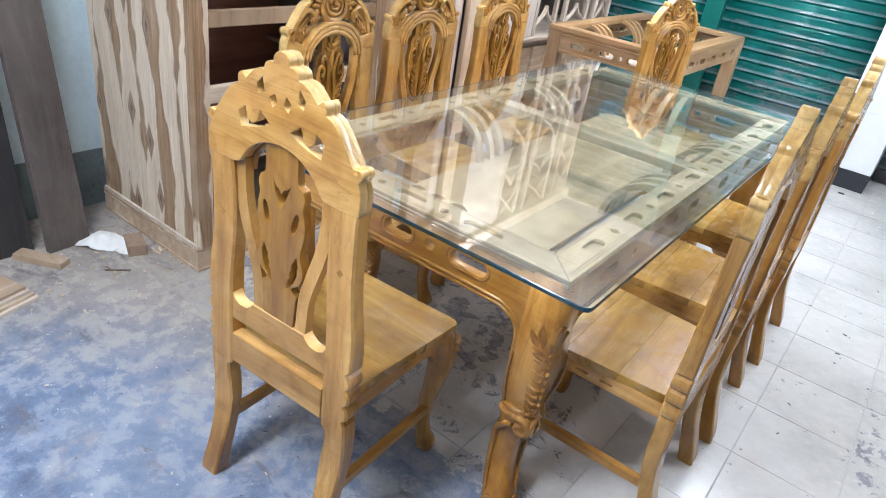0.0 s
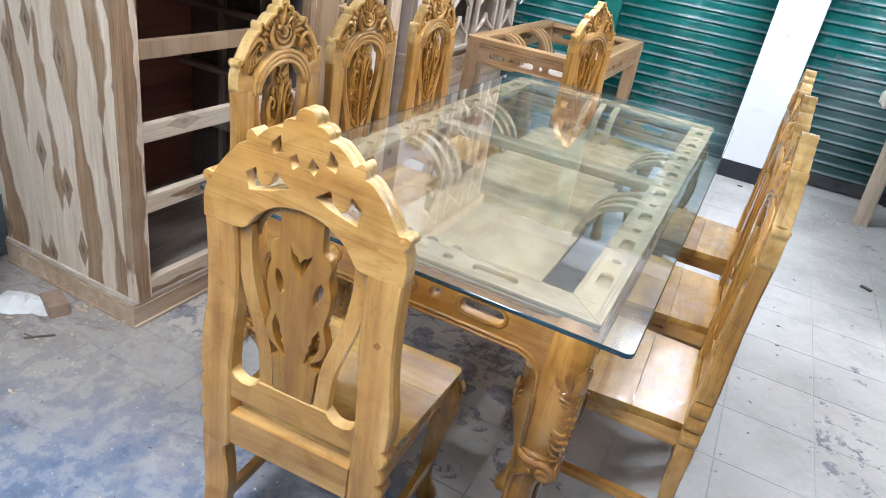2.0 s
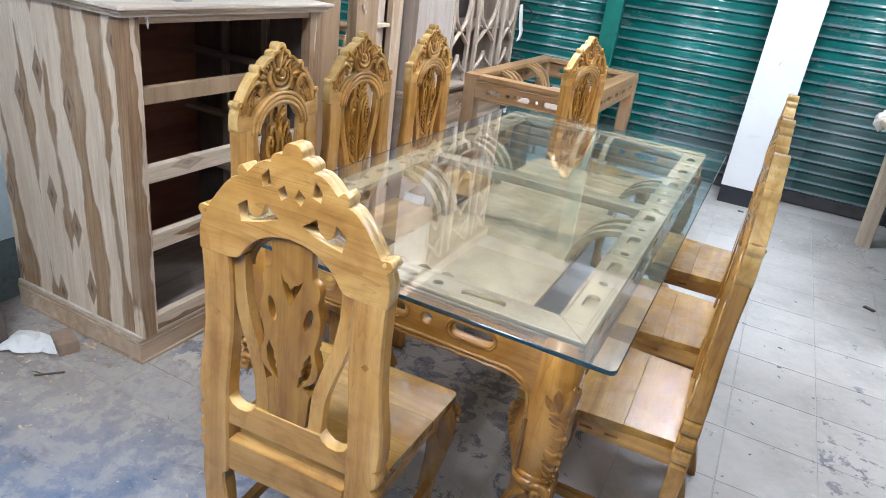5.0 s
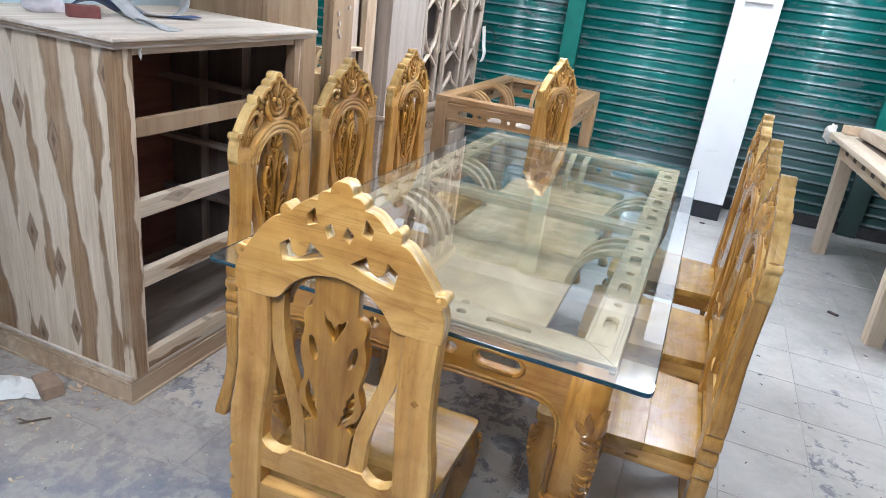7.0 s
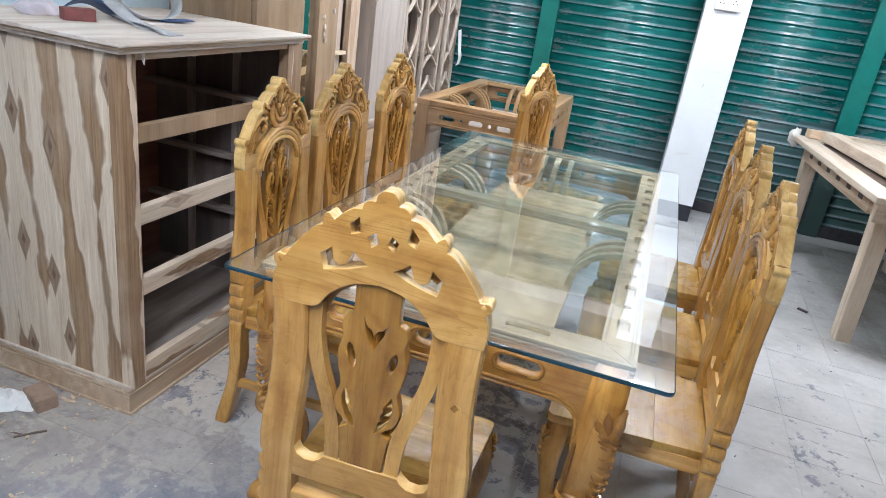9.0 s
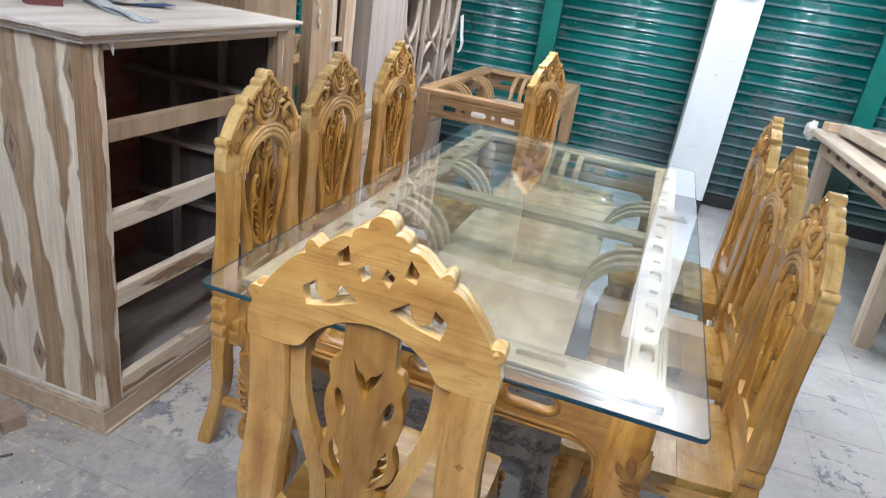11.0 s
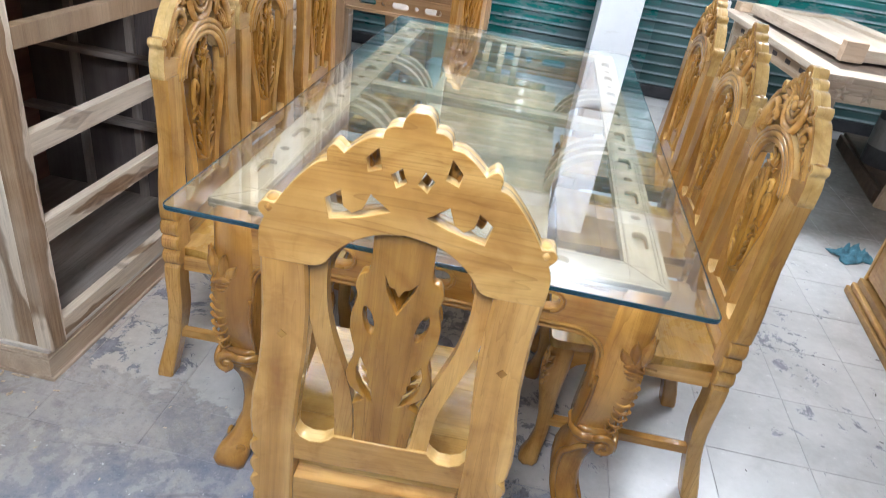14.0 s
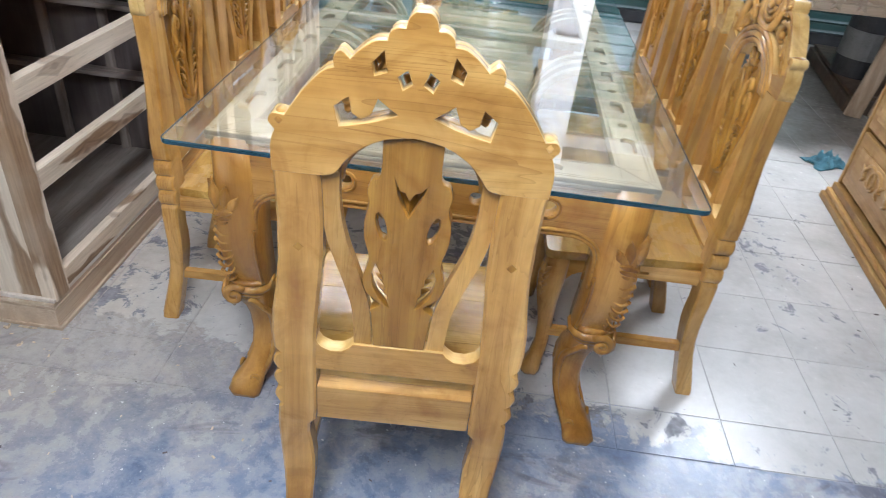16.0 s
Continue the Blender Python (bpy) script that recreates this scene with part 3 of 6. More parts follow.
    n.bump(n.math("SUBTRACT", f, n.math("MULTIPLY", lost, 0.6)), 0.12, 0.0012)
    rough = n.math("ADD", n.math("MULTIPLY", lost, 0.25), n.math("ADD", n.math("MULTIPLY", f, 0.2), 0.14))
    return n.put(Base_Color=col, Roughness=rough)


def concrete_look():
    n = Nodes("blue_stained_concrete")
    col, h, f, x, y = blue_floor(n)
    speck = n.noise(n.where(True), 60.0, 2, 0.5)
    col = n.mix(n.math("MULTIPLY", n.ramp(speck, [(0.71, (0, 0, 0)), (0.73, (1, 1, 1))]), 0.7), col, (0.80, 0.79, 0.78))
    n.bump(n.math("ADD", f, h), 0.25, 0.002)
    return n.put(Base_Color=col, Roughness=n.math("ADD", n.math("MULTIPLY", h, 0.34), 0.10))


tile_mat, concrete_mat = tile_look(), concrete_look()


def grout_look():
    n = Nodes("grout_filled_with_dust")
    screed, h, f, x, y = blue_floor(n)
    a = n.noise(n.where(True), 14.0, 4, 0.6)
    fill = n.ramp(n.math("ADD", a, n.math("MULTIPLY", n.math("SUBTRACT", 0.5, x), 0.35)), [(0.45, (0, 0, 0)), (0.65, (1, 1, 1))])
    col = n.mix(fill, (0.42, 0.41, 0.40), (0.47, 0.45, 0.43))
    # near the edge of the concrete the joints are full of slurry
    reach = n.math("ADD", n.math("MULTIPLY", n.math("SUBTRACT", 0.30, y), 1.5), n.math("MULTIPLY", n.math("SUBTRACT", 0.75, x), 0.35))
    over = n.ramp(n.math("ADD", n.math("MINIMUM", reach, 0.5), h), [(0.45, (0, 0, 0)), (0.60, (1, 1, 1))])
    return n.put(Base_Color=n.mix(n.math("MULTIPLY", over, 0.9), col, screed), Roughness=0.7)


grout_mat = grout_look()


def veiled_glass():
    """Float glass with a thin, uneven pale veil, put in to strengthen its reflections."""
    n = Nodes("veiled_float_glass")
    film = n.noise(n.where(True), 5.0, 6, 0.65, 0.4)
    veil_streak = n.noise(n.where(True, (1.5, 6, 1)), 2.0, 4, 0.6, 1.0)
    clear = n.ramp(n.math("ADD", n.math("MULTIPLY", film, 0.6), n.math("MULTIPLY", veil_streak, 0.4)), [(0.35, (0.995, 0.995, 0.995)), (0.65, (0.97, 0.97, 0.97))])
    # IOR set above that of float glass, again for stronger reflections
    return n.put(Base_Color=(0.90, 0.955, 0.985, 1), Roughness=0.0, Transmission_Weight=clear, IOR=1.62)


clear_glass = veiled_glass()
edge_glass = Nodes("polished_glass_edge").put(Base_Color=(0.008, 0.065, 0.095, 1), Roughness=0.06, Transmission_Weight=0.35, IOR=1.52, Coat_Weight=0.6)
mirror_mat = Nodes("silvered_mirror").put(Base_Color=(0.86, 0.9, 0.88, 1), Metallic=1.0, Roughness=0.03)


def lamp_glow(strength):
    n = Nodes("opal_diffuser_glow")
    return n.put(Base_Color=(0.9, 0.9, 0.9, 1), Emission_Color=(*LAMP_COLOUR, 1), Emission_Strength=strength)


# ---- the room ----
WEST, EAST, SOUTH, NORTH = -1.26, 6.4, -6.0, 4.66
SHUTTER_TOP = 2.62


def wall(name, x0, x1, y0, y1, z0, z1, mat, label):
    return tagged(part(name, boxed(x0, x1, y0, y1, z0, z1, bevel=0), mat), label, "wall", kind="structure")


wall("wall_west", WEST - 0.15, WEST, SOUTH, NORTH, -0.1, CEILING, blue_paint, "pale blue painted plaster wall")
tagged(part("dado", boxed(WEST, WEST + 0.006, SOUTH, NORTH, 0, 0.26, bevel=0.002), dado_paint), "dusty dark grey painted wall base", "skirting", kind="structure")
# east and south walls are never in view; kept dark to limit bounced light
wall("wall_east", EAST, EAST + 0.15, SOUTH, NORTH, -0.1, CEILING, drab_paint, "unseen drab grey plaster wall")
wall("wall_south", WEST - 0.15, EAST + 0.15, SOUTH - 0.15, SOUTH, -0.1, CEILING, drab_paint, "unseen drab grey plaster wall")
wall("wall_north", WEST - 0.15, EAST + 0.15, NORTH + 0.12, NORTH + 0.24, -0.1, CEILING, white_paint, "white painted wall behind the shutters")
wall("lintel", WEST, EAST, NORTH - 0.06, NORTH + 0.12, SHUTTER_TOP, CEILING, white_paint, "white painted lintel above the roller shutters")
tagged(part("ceiling", boxed(WEST - 0.15, EAST + 0.15, SOUTH - 0.15, NORTH + 0.24, CEILING, CEILING + 0.12, bevel=0), ceiling_paint), "plain white plastered ceiling", "ceiling", kind="structure")

# pillar between the shutters
pillar = thing("pillar", "white painted concrete pillar with a black base", "pillar", kind="structure")
PX0, PX1, PY = 1.105, 1.415, 4.20
part("shaft", boxed(PX0, PX1, PY, NORTH + 0.1, 0.135, CEILING, bevel=0.006), pillar_paint, pillar)
part("base", boxed(PX0 + 0.004, PX1 - 0.004, PY + 0.004, NORTH + 0.1, 0, 0.135, bevel=0.004), black_paint, pillar, "chipped black painted base")
board = thing("switch_board", "white plastic switch board screwed to the pillar", "switch board")
part("back_box", boxed(1.17, 1.36, PY - 0.035, PY, 1.62, 1.80, bevel=0.006), switch_plastic, board)
for i in range(3):
    part("switch", boxed(1.19 + 0.055 * i, 1.225 + 0.055 * i, PY - 0.044, PY - 0.034, 1.73, 1.775, bevel=0.003), switch_plastic, board)
for i in range(2):
    bm = bmesh.new()
    for a in range(3):
        bmesh.ops.create_cone(bm, cap_ends=True, segments=8, radius1=0.005, radius2=0.005, depth=0.004, matrix=pose(1.215 + 0.09 * i + 0.014 * math.cos(a * 2.09 + 1.57), PY - 0.036, 1.675 + 0.014 * math.sin(a * 2.09 + 1.57), 90))
    part("socket", bm, wire_black, board)


# roller shutters: slats hang between guide rails
def slat_mesh(x0, x1, pitch=0.083):
    bm = bmesh.new()
    prof = [(0.0, 0.0), (-0.007, 0.001), (-0.012, 0.004), (-0.013, 0.008), (-0.011, 0.013), (-0.008, 0.020), (-0.006, 0.032), (-0.0045, 0.048), (-0.003, 0.066), (-0.001, pitch)]
    rows = [[bm.verts.new((x, y, z)) for y, z in prof] for x in (x0, x1)]
    for i in range(len(prof) - 1):
        bm.faces.new((rows[0][i], rows[1][i], rows[1][i + 1], rows[0][i + 1]))
    back = [[bm.verts.new((x, 0.008, z)) for z in (0.0, pitch)] for x in (x0, x1)]
    bm.faces.new((back[0][0], back[0][1], back[1][1], back[1][0]))
    for k in (0, 1):
        bm.faces.new([rows[k][0], *rows[k][1:], back[k][1], back[k][0]])
    bm.faces.new((rows[0][0], back[0][0], back[1][0], rows[1][0]))
    bm.faces.new((rows[0][-1], rows[1][-1], back[1][1], back[0][1]))
    bmesh.ops.recalc_face_normals(bm, faces=bm.faces)
    me = bpy.data.meshes.new("slat")
    bm.to_mesh(me)
    bm.free()
    me.shade_smooth()
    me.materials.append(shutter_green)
    return me


def shutter(x0, x1):
    root = thing("roller_shutter", "closed green enamelled steel roller shutter, dusty", "roller shutter", "row of shutters", at=pose(0, NORTH, 0))
    me = slat_mesh(x0, x1)
    z = 0.10
    while z < SHUTTER_TOP - 0.02:
        ob = new("slat", me)
        ob.parent = root
        ob.location = (0, 0, z)
        z += 0.083
    part("bottom_rail", boxed(x0, x1, -0.035, 0.01, 0.004, 0.10, bevel=0.006), dark_steel, root, "dark grimy bottom bar")
    return root


def guide(x0, x1):
    tagged(part("shutter_guide", boxed(x0, x1, NORTH - 0.055, NORTH + 0.03, 0, SHUTTER_TOP, bevel=0.006), rail_green), "green painted steel guide post between shutters", "guide post", "shutter guides")


GUIDES = [(-0.175, -0.03), (2.31, 2.455)]
for a, b in GUIDES:
    guide(a, b)
for a, b in ((WEST, -0.178), (-0.027, PX0 - 0.003), (PX1 + 0.003, 2.307), (2.458, EAST)):
    shutter(a, b)

# long lamps with opal diffusers hung from the ceiling, and a bulb before the pillar
for x, y, turn, strength in PANELS:
    lampthing = thing("ceiling_lamp", "unseen long white ceiling lamp with an opal diffuser on rods", "ceiling lamp", "ceiling lamps", at=pose(x, y, CEILING - HANG, 0, 0, turn))
    for s in (-0.4, 0.4):
        part("rod", boxed(s - 0.004, s + 0.004, -0.004, 0.004, 0.0, HANG, bevel=0.001), tin, lampthing)
    part("housing", boxed(-0.61, 0.61, -0.08, 0.08, -0.02, 0.0, bevel=0.004), tin, lampthing)
    # wide diffusers are an assumed shape, to spread highlights over the varnish
    part("diffuser", boxed(-0.60, 0.60, -0.15, 0.15, -0.055, -0.0205, bevel=0.008), lamp_glow(strength), lampthing)
lampthing = thing("light_bulb", "round white bulb hanging from the ceiling before the pillar", "light bulb", at=pose(*BULB))
bm = bmesh.new()
bmesh.ops.create_cone(bm, cap_ends=True, segments=16, radius1=0.02, radius2=0.018, depth=0.05, matrix=pose(0, 0, 0.085))
part("holder", bm, switch_plastic, lampthing)
bm = bmesh.new()
tube(bm, [(0, 0, 0.11), (0, 0, CEILING - BULB[2])], 0.004, 6)
part("cord", bm, wire_black, lampthing)

# ---- dining chairs ----
SCALLOPS = [[(0.212, 0.927), (0.213, 0.97), (0.205, 0.996)], [(0.205, 0.996), (0.214, 1.009), (0.207, 1.021), (0.190, 1.020)], [(0.190, 1.020), (0.173, 1.046), (0.153, 1.072), (0.133, 1.092), (0.118, 1.098)], [(0.118, 1.098), (0.119, 1.113), (0.109, 1.123), (0.096, 1.113)],
            [(0.096, 1.113), (0.080, 1.129), (0.062, 1.141), (0.046, 1.143)], [(0.046, 1.143), (0.043, 1.155), (0.032, 1.162), (0.022, 1.162)], [(0.022, 1.162), (0.019, 1.175), (0.010, 1.184), (0.0, 1.185)]]
ARCH = [(0.139, 0.927), (0.122, 0.930), (0.112, 0.938), (0.100, 0.956), (0.080, 0.976), (0.045, 0.996), (0.0, 1.004)]
KITES = [[(0.050, 1.126), (0.064, 1.110), (0.061, 1.094), (0.045, 1.100)], [(0.016, 1.103), (0.028, 1.093), (0.021, 1.077), (0.009, 1.086)],
         [(0.032, 1.037), (0.058, 1.056), (0.066, 1.034), (0.079, 1.026), (0.091, 1.034), (0.095, 1.055), (0.113, 1.041), (0.107, 1.014), (0.085, 1.019), (0.060, 1.026)]]
SPLAT = [(0.046, 1.0), (0.047, 0.936), (0.060, 0.925), (0.067, 0.905), (0.063, 0.882), (0.070, 0.850), (0.069, 0.815), (0.060, 0.775), (0.070, 0.735), (0.062, 0.704), (0.038, 0.682), (0.055, 0.668), (0.052, 0.655), (0.046, 0.584)]


def both(hole):
    return [hole, [(-x, z) for x, z in hole[::-1]]]


def joined(*meshes):
    bm = bmesh.new()
    for me in meshes:
        bm.from_mesh(me)
    return bm


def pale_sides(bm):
    """Gives the sawn edges and the walls of the piercings the second material, with sheen painted in."""
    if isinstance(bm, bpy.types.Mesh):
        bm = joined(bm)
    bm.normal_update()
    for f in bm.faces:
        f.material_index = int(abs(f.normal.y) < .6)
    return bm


def crest_board():
    top = [(p.x, p.y, 0) for run in SCALLOPS for p in smooth_line([(x, z, 0) for x, z in run], 3)[:-1]] + [(0.0, 1.185, 0)]
    under = [tuple(p) for p in smooth_line([(x, z, 0) for x, z in ARCH], 3)]
    half_top = [(x, z) for x, z, _ in top]
    half_under = [(x, z) for x, z, _ in under]
    ring = [*half_top, *[(-x, z) for x, z in half_top[-2::-1]], *[(-x, z) for x, z in half_under], *half_under[-2::-1]]
    holes = []
    for k in KITES:
        mx, mz = sum(p[0] for p in k) / len(k), sum(p[1] for p in k) / len(k)
        holes += both([(mx + (x - mx) * 1.13, mz + (z - mz) * 1.13) for x, z in k])
    # the front is cut back between a rim along the edge and the band over the arch
    inner = []
    for i, (x, z) in enumerate(half_top):
        (xa, za), (xb, zb) = half_top[max(i - 4, 0)], half_top[min(i + 4, len(half_top) - 1)]
        d = math.hypot(xb - xa, zb - za)
        if z > 0.972 and i < len(half_top) - 2:
            inner.append((max(0.006, x - 0.0115 * (zb - za) / d), z + 0.0115 * (xb - xa) / d))
    inner.append((0.0, 1.168))
    band = [(0.153 * math.cos(a), 0.908 + 0.127 * math.sin(a)) for a in (radians(26 + 8 * i) for i in range(9))]
    half_in = [*inner[::-1], *band]
    pit = [*half_in, *[(-x, z) for x, z in half_in[-2:0:-1]]]
    return joined(plate(ring, holes, 0.0225, 0.0018, upright(0)), plate(ring, [pit], 0.017, 0.0018, upright(0.021)))


def splat_board():
    half = [(p.x, p.y) for p in smooth_line([(x, z, 0) for x, z in SPLAT], 3)]
    ring = [*half, *[(-x, z) for x, z in half[::-1]]]
    vee = [(-0.025, 0.930), (-0.019, 0.902), (-0.011, 0.884), (0.0, 0.860), (0.011, 0.884), (0.019, 0.900), (0.027, 0.922), (0.016, 0.909), (0.008, 0.907), (0.0, 0.893), (-0.008, 0.907), (-0.016, 0.910)]
    oval = [(0.042 + 0.008 * math.cos(a) + 0.006 * math.sin(a), 0.842 + 0.026 * math.sin(a)) for a in (2 * math.pi * i / 12 for i in range(12))]
    hook = [(0.049, 0.768), (0.054, 0.746), (0.052, 0.722), (0.043, 0.700), (0.028, 0.680), (0.021, 0.676), (0.026, 0.690), (0.027, 0.703), (0.033, 0.709), (0.031, 0.722), (0.037, 0.731), (0.036, 0.743), (0.042, 0.752)]
    return plate(ring, [vee, *both(oval), *both(hook)], 0.020, 0.0018, upright(0.008))


def stile(s):
    rows = [(0.0, .166, .222, -.050, -.004), (.02, .165, .222, -.048, .0), (.055, .162, .219, -.040, .007), (.10, .160, .216, -.028, .016), (.15, .158, .216, -.015, .026), (.20, .155, .219, -.005, .034), (.25, .155, .223, .001, .041), (.30, .160, .226, .003, .044), (.335, .165, .227, .002, .044), (.362, .163, .227, .001, .044), (.374, .152, .226, .0, .044), (.405, .150, .224, .0, .045)]
    for i in range(19):
        z = .415 + i * 0.0075
        rows.append((z, .150, .217 + .013 * abs(math.sin((z - .415) / 0.135 * 3 * math.pi)) ** 0.6, .0, .048))
    rows += [(.56, .150, .227, .001, .046), (.60, .149, .229, .001, .044), (.65, .146, .226, .002, .043), (.70, .142, .218, .003, .042), (.76, .137, .212, .004, .041), (.84, .135, .210, .003, .041), (.90, .137, .211, .001, .041), (.9275, .139, .212, .0, .041)]
    rings = []
    for z, xi, xo, yb, yf in rows:
        c = 0.005
        pts = [(xo, yf - c), (xo - c, yf), (xi + c, yf), (xi, yf - c), (xi, yb + c), (xi + c, yb), (xo - c, yb), (xo, yb + c)]
        rings.append([(s * x, y, z) for x, y in pts])
    bm = bmesh.new()
    loft(bm, rings)
    return bm


def curved_slat(s):
    path = smooth_line([(.126, 0, .935), (.125, 0, .87), (.113, 0, .80), (.090, 0, .73), (.072, 0, .665), (.066, 0, .58)], 4)
    bm = bmesh.new()
    rings = []
    for i, p in enumerate(path):
        q, r = path[max(i - 1, 0)], path[min(i + 1, len(path) - 1)]
        t = (r - q).normalized()
        side = Vector((t.z, 0, -t.x)) * 0.0155
        a, b = p - side, p + side
        rings.append([(s * a.x, .012, a.z), (s * b.x, .012, b.z), (s * b.x, .034, b.z), (s * (p.x), .040, p.z), (s * a.x, .034, a.z)])
    loft(bm, rings)
    return bm


def front_leg(s):
    bm = bmesh.new()
    rows = [(.435, .184, .428, .056), (.40, .190, .434, .064), (.36, .195, .439, .070), (.31, .196, .440, .064), (.25, .190, .434, .051), (.18, .182, .425, .041), (.11, .179, .422, .037), (.06, .184, .430, .042), (.028, .191, .439, .054), (.010, .193, .441, .056), (.0, .192, .440, .050)]
    loft(bm, [rounded(s * x, y, w, w, z, 0.45) for z, x, y, w in rows])
    return bm


def carver(parent, mat):
    """Puts one carved piece after another on a board."""
    def put(name, shape, *args):
        bm = bmesh.new()
        shape(bm, *args)
        part(name, bm, mat, parent, "", name != "carved_leaf")
    return put


def knee_carving(s, parent):
    """Leaves and berries on the outer corner of the knee."""
    put = carver(parent, teak["z"])
    for i in range(4):
        z, o = .392 - i * .024, .0005 * i * i
        cx, cy = s * (.226 - o), .470 - o
        for k in (0, 1):
            d = (-s * .020, .002) if k else (s * .002, -.020)
            put("carved_leaf", drop, (cx, cy, z), (cx + d[0], cy + d[1], z + .022), .0085, 6, .9, (s, 1, 0))
        put("berry", ball, (cx, cy, z), .008, 1, 1, 1.1)
    put("carved_leaf", drop, (s * .226, .470, .385), (s * .222, .466, .425), .009, 6, .9, (s, 1, 0))


def arched_apron(length, z0, z1, depth):
    """A seat rail along x, arched underneath, its outer face at y = 0."""
    h = length / 2
    under = [(-h, z0), (-h + .015, z0 + .004), (-h + .05, z0 + .032), (-h * .35, z0 + .040), (-.02, z0 + .030), (0, z0 + .022)]
    low = [(p.x, p.y) for p in smooth_line([(x, z, 0) for x, z in under], 3)]
    ring = [*low, *[(-x, z) for x, z in low[-2::-1]], (h, z1), (-h, z1)]
    return ring


def crest_carving(parent):
    put = carver(parent, teak["x"])
    y = .028
    for s in (-1, 1):
        # outer acanthus scroll that rises from the ear, ribbed, and curls inwards over a berry
        line = smooth_line([(s * .188, y, .972), (s * .177, y, 1.013), (s * .153, y + .002, 1.052), (s * .122, y + .005, 1.071), (s * .098, y + .006, 1.060), (s * .091, y + .004, 1.038), (s * .106, y + .002, 1.027)], 4)
        put("carved_scroll", tube, line, (.0125, .007), 4, 1.0)
        for o, r in ((.014, .0075), (.026, .0065)):
            line = smooth_line([(s * (.187 - o), y - .002, .978), (s * (.174 - o), y - .001, 1.008), (s * (.152 - o), y, 1.038 - o * .3), (s * (.128 - o * .5), y, 1.055 - o * .6)], 4)
            put("carved_scroll", tube, line, (r, r * .6), 4, 1.0)
        for i in range(4):
            x, z = .160 - .013 * i, 1.022 + .002 * i
            put("carved_leaf", leaf, (s * x, y - .002, z), (s * (x + .007), y - .002, z - .036 + .003 * i), .0075, .008)
        put("berry", ball, (s * .104, y + .005, 1.043), .0105, 1, .9, 1, 10)
        # lobed cup of the middle shell
        line = smooth_line([(0, y + .002, 1.033), (s * .024, y + .004, 1.036), (s * .044, y + .005, 1.052), (s * .056, y + .003, 1.080), (s * .047, y, 1.108), (s * .064, y, 1.130)], 4)
        put("carved_scroll", tube, line, (.014, .007), 4, 1.0)
        line = smooth_line([(0, y + .006, 1.053), (s * .020, y + .006, 1.058), (s * .034, y + .005, 1.073), (s * .038, y + .002, 1.094)], 4)
        put("carved_scroll", tube, line, (.0095, .005), 4, 1.0)
        line = smooth_line([(0, y + .007, 1.070), (s * .013, y + .007, 1.074), (s * .020, y + .005, 1.088)], 4)
        put("carved_scroll", tube, line, (.0075, .005), 4, 1.0)
        # pointed leaves that fan out to the scalloped edge
        for x0, z0, x1, z1, w in ((.058, 1.092, .096, 1.104, .012), (.062, 1.078, .108, 1.084, .010), (.056, 1.104, .080, 1.118, .009), (.066, 1.064, .096, 1.060, .008), (.010, 1.108, .030, 1.146, .010), (.022, 1.100, .048, 1.130, .009), (.004, 1.124, .012, 1.166, .009)):
            put("carved_leaf", leaf, (s * x0, y - .002, z0), (s * x1, y - .001, z1), w, .011, (0, 1, 0), .004 * s)
        put("berry", ball, (s * .021, y + .006, 1.100), .009, 1, .9, 1, 10)
        put("berry", ball, (s * .198, .019, 1.012), .013, .95, 1.75, .95, 10)
    put("carved_leaf", leaf, (0, y, 1.104), (0, y + .002, 1.172), .011, .012)
    put("berry", ball, (0, y + .009, 1.090), .011, 1, .8, 1.2, 10)


def arch_moulding():
    bm = bmesh.new()
    for k, (o, r) in enumerate(((0.003, .0085), (.018, .0095), (.033, .0085))):
        pts = [((.112 + o) * math.cos(a), .0375, .908 + (.086 + o) * math.sin(a)) for a in (math.pi * i / 20 for i in range(21))]
        tube(bm, pts, r, 6, 0.9)
    return bm


def splat_carving(parent):
    put = carver(parent, heart_teak)
    y = .030
    for s in (-1, 1):
        # two stems part, cross the oval holes and curl at the top
        line = smooth_line([(s * .005, y, .650), (s * .012, y, .72), (s * .022, y + .002, .79), (s * .011, y + .004, .85), (s * .022, y + .004, .90), (s * .040, y + .002, .916), (s * .045, y + .002, .897), (s * .035, y + .002, .886)], 4)
        put("carved_scroll", tube, line, (.0105, .0065), 4, 1.0)
        line = smooth_line([(s * .018, y, .775), (s * .046, y, .805), (s * .062, y + .002, .85), (s * .052, y + .002, .882), (s * .034, y + .002, .870), (s * .039, y + .002, .848), (s * .049, y + .002, .856)], 4)
        put("carved_scroll", tube, line, (.010, .0055), 4, 1.0)
        for i in range(6):
            z = .680 + i * .021
            put("carved_leaf", leaf, (s * .016, y - .001, z), (s * (.054 - .003 * abs(i - 2)), y, z + .030), .0075, .008, (0, 1, 0), .003 * s)
        for i in range(5):
            put("carved_leaf", leaf, (s * .060, y - .001, .780 + .018 * i), (s * (.046 + .002 * i), y, .800 + .018 * i), .007, .008)
        line = smooth_line([(s * .006, y, .648), (s * .042, y, .670), (s * .063, y, .720), (s * .057, y, .768)], 4)
        put("carved_scroll", tube, line, (.009, .005), 4, 1.0)
        for i in range(3):
            put("carved_leaf", leaf, (s * .003, y, .926 + .013 * i), (s * (.032 - .006 * i), y, .944 + .018 * i), .008, .009)
        put("berry", ball, (s * .039, y + .003, .902), .0075, 1, .9, 1)
    put("carved_leaf", leaf, (0, y, .855), (0, y + .002, .935), .012, .011)
    put("berry", ball, (0, y + .004, .950), .009, 1, .8, 1, 10)


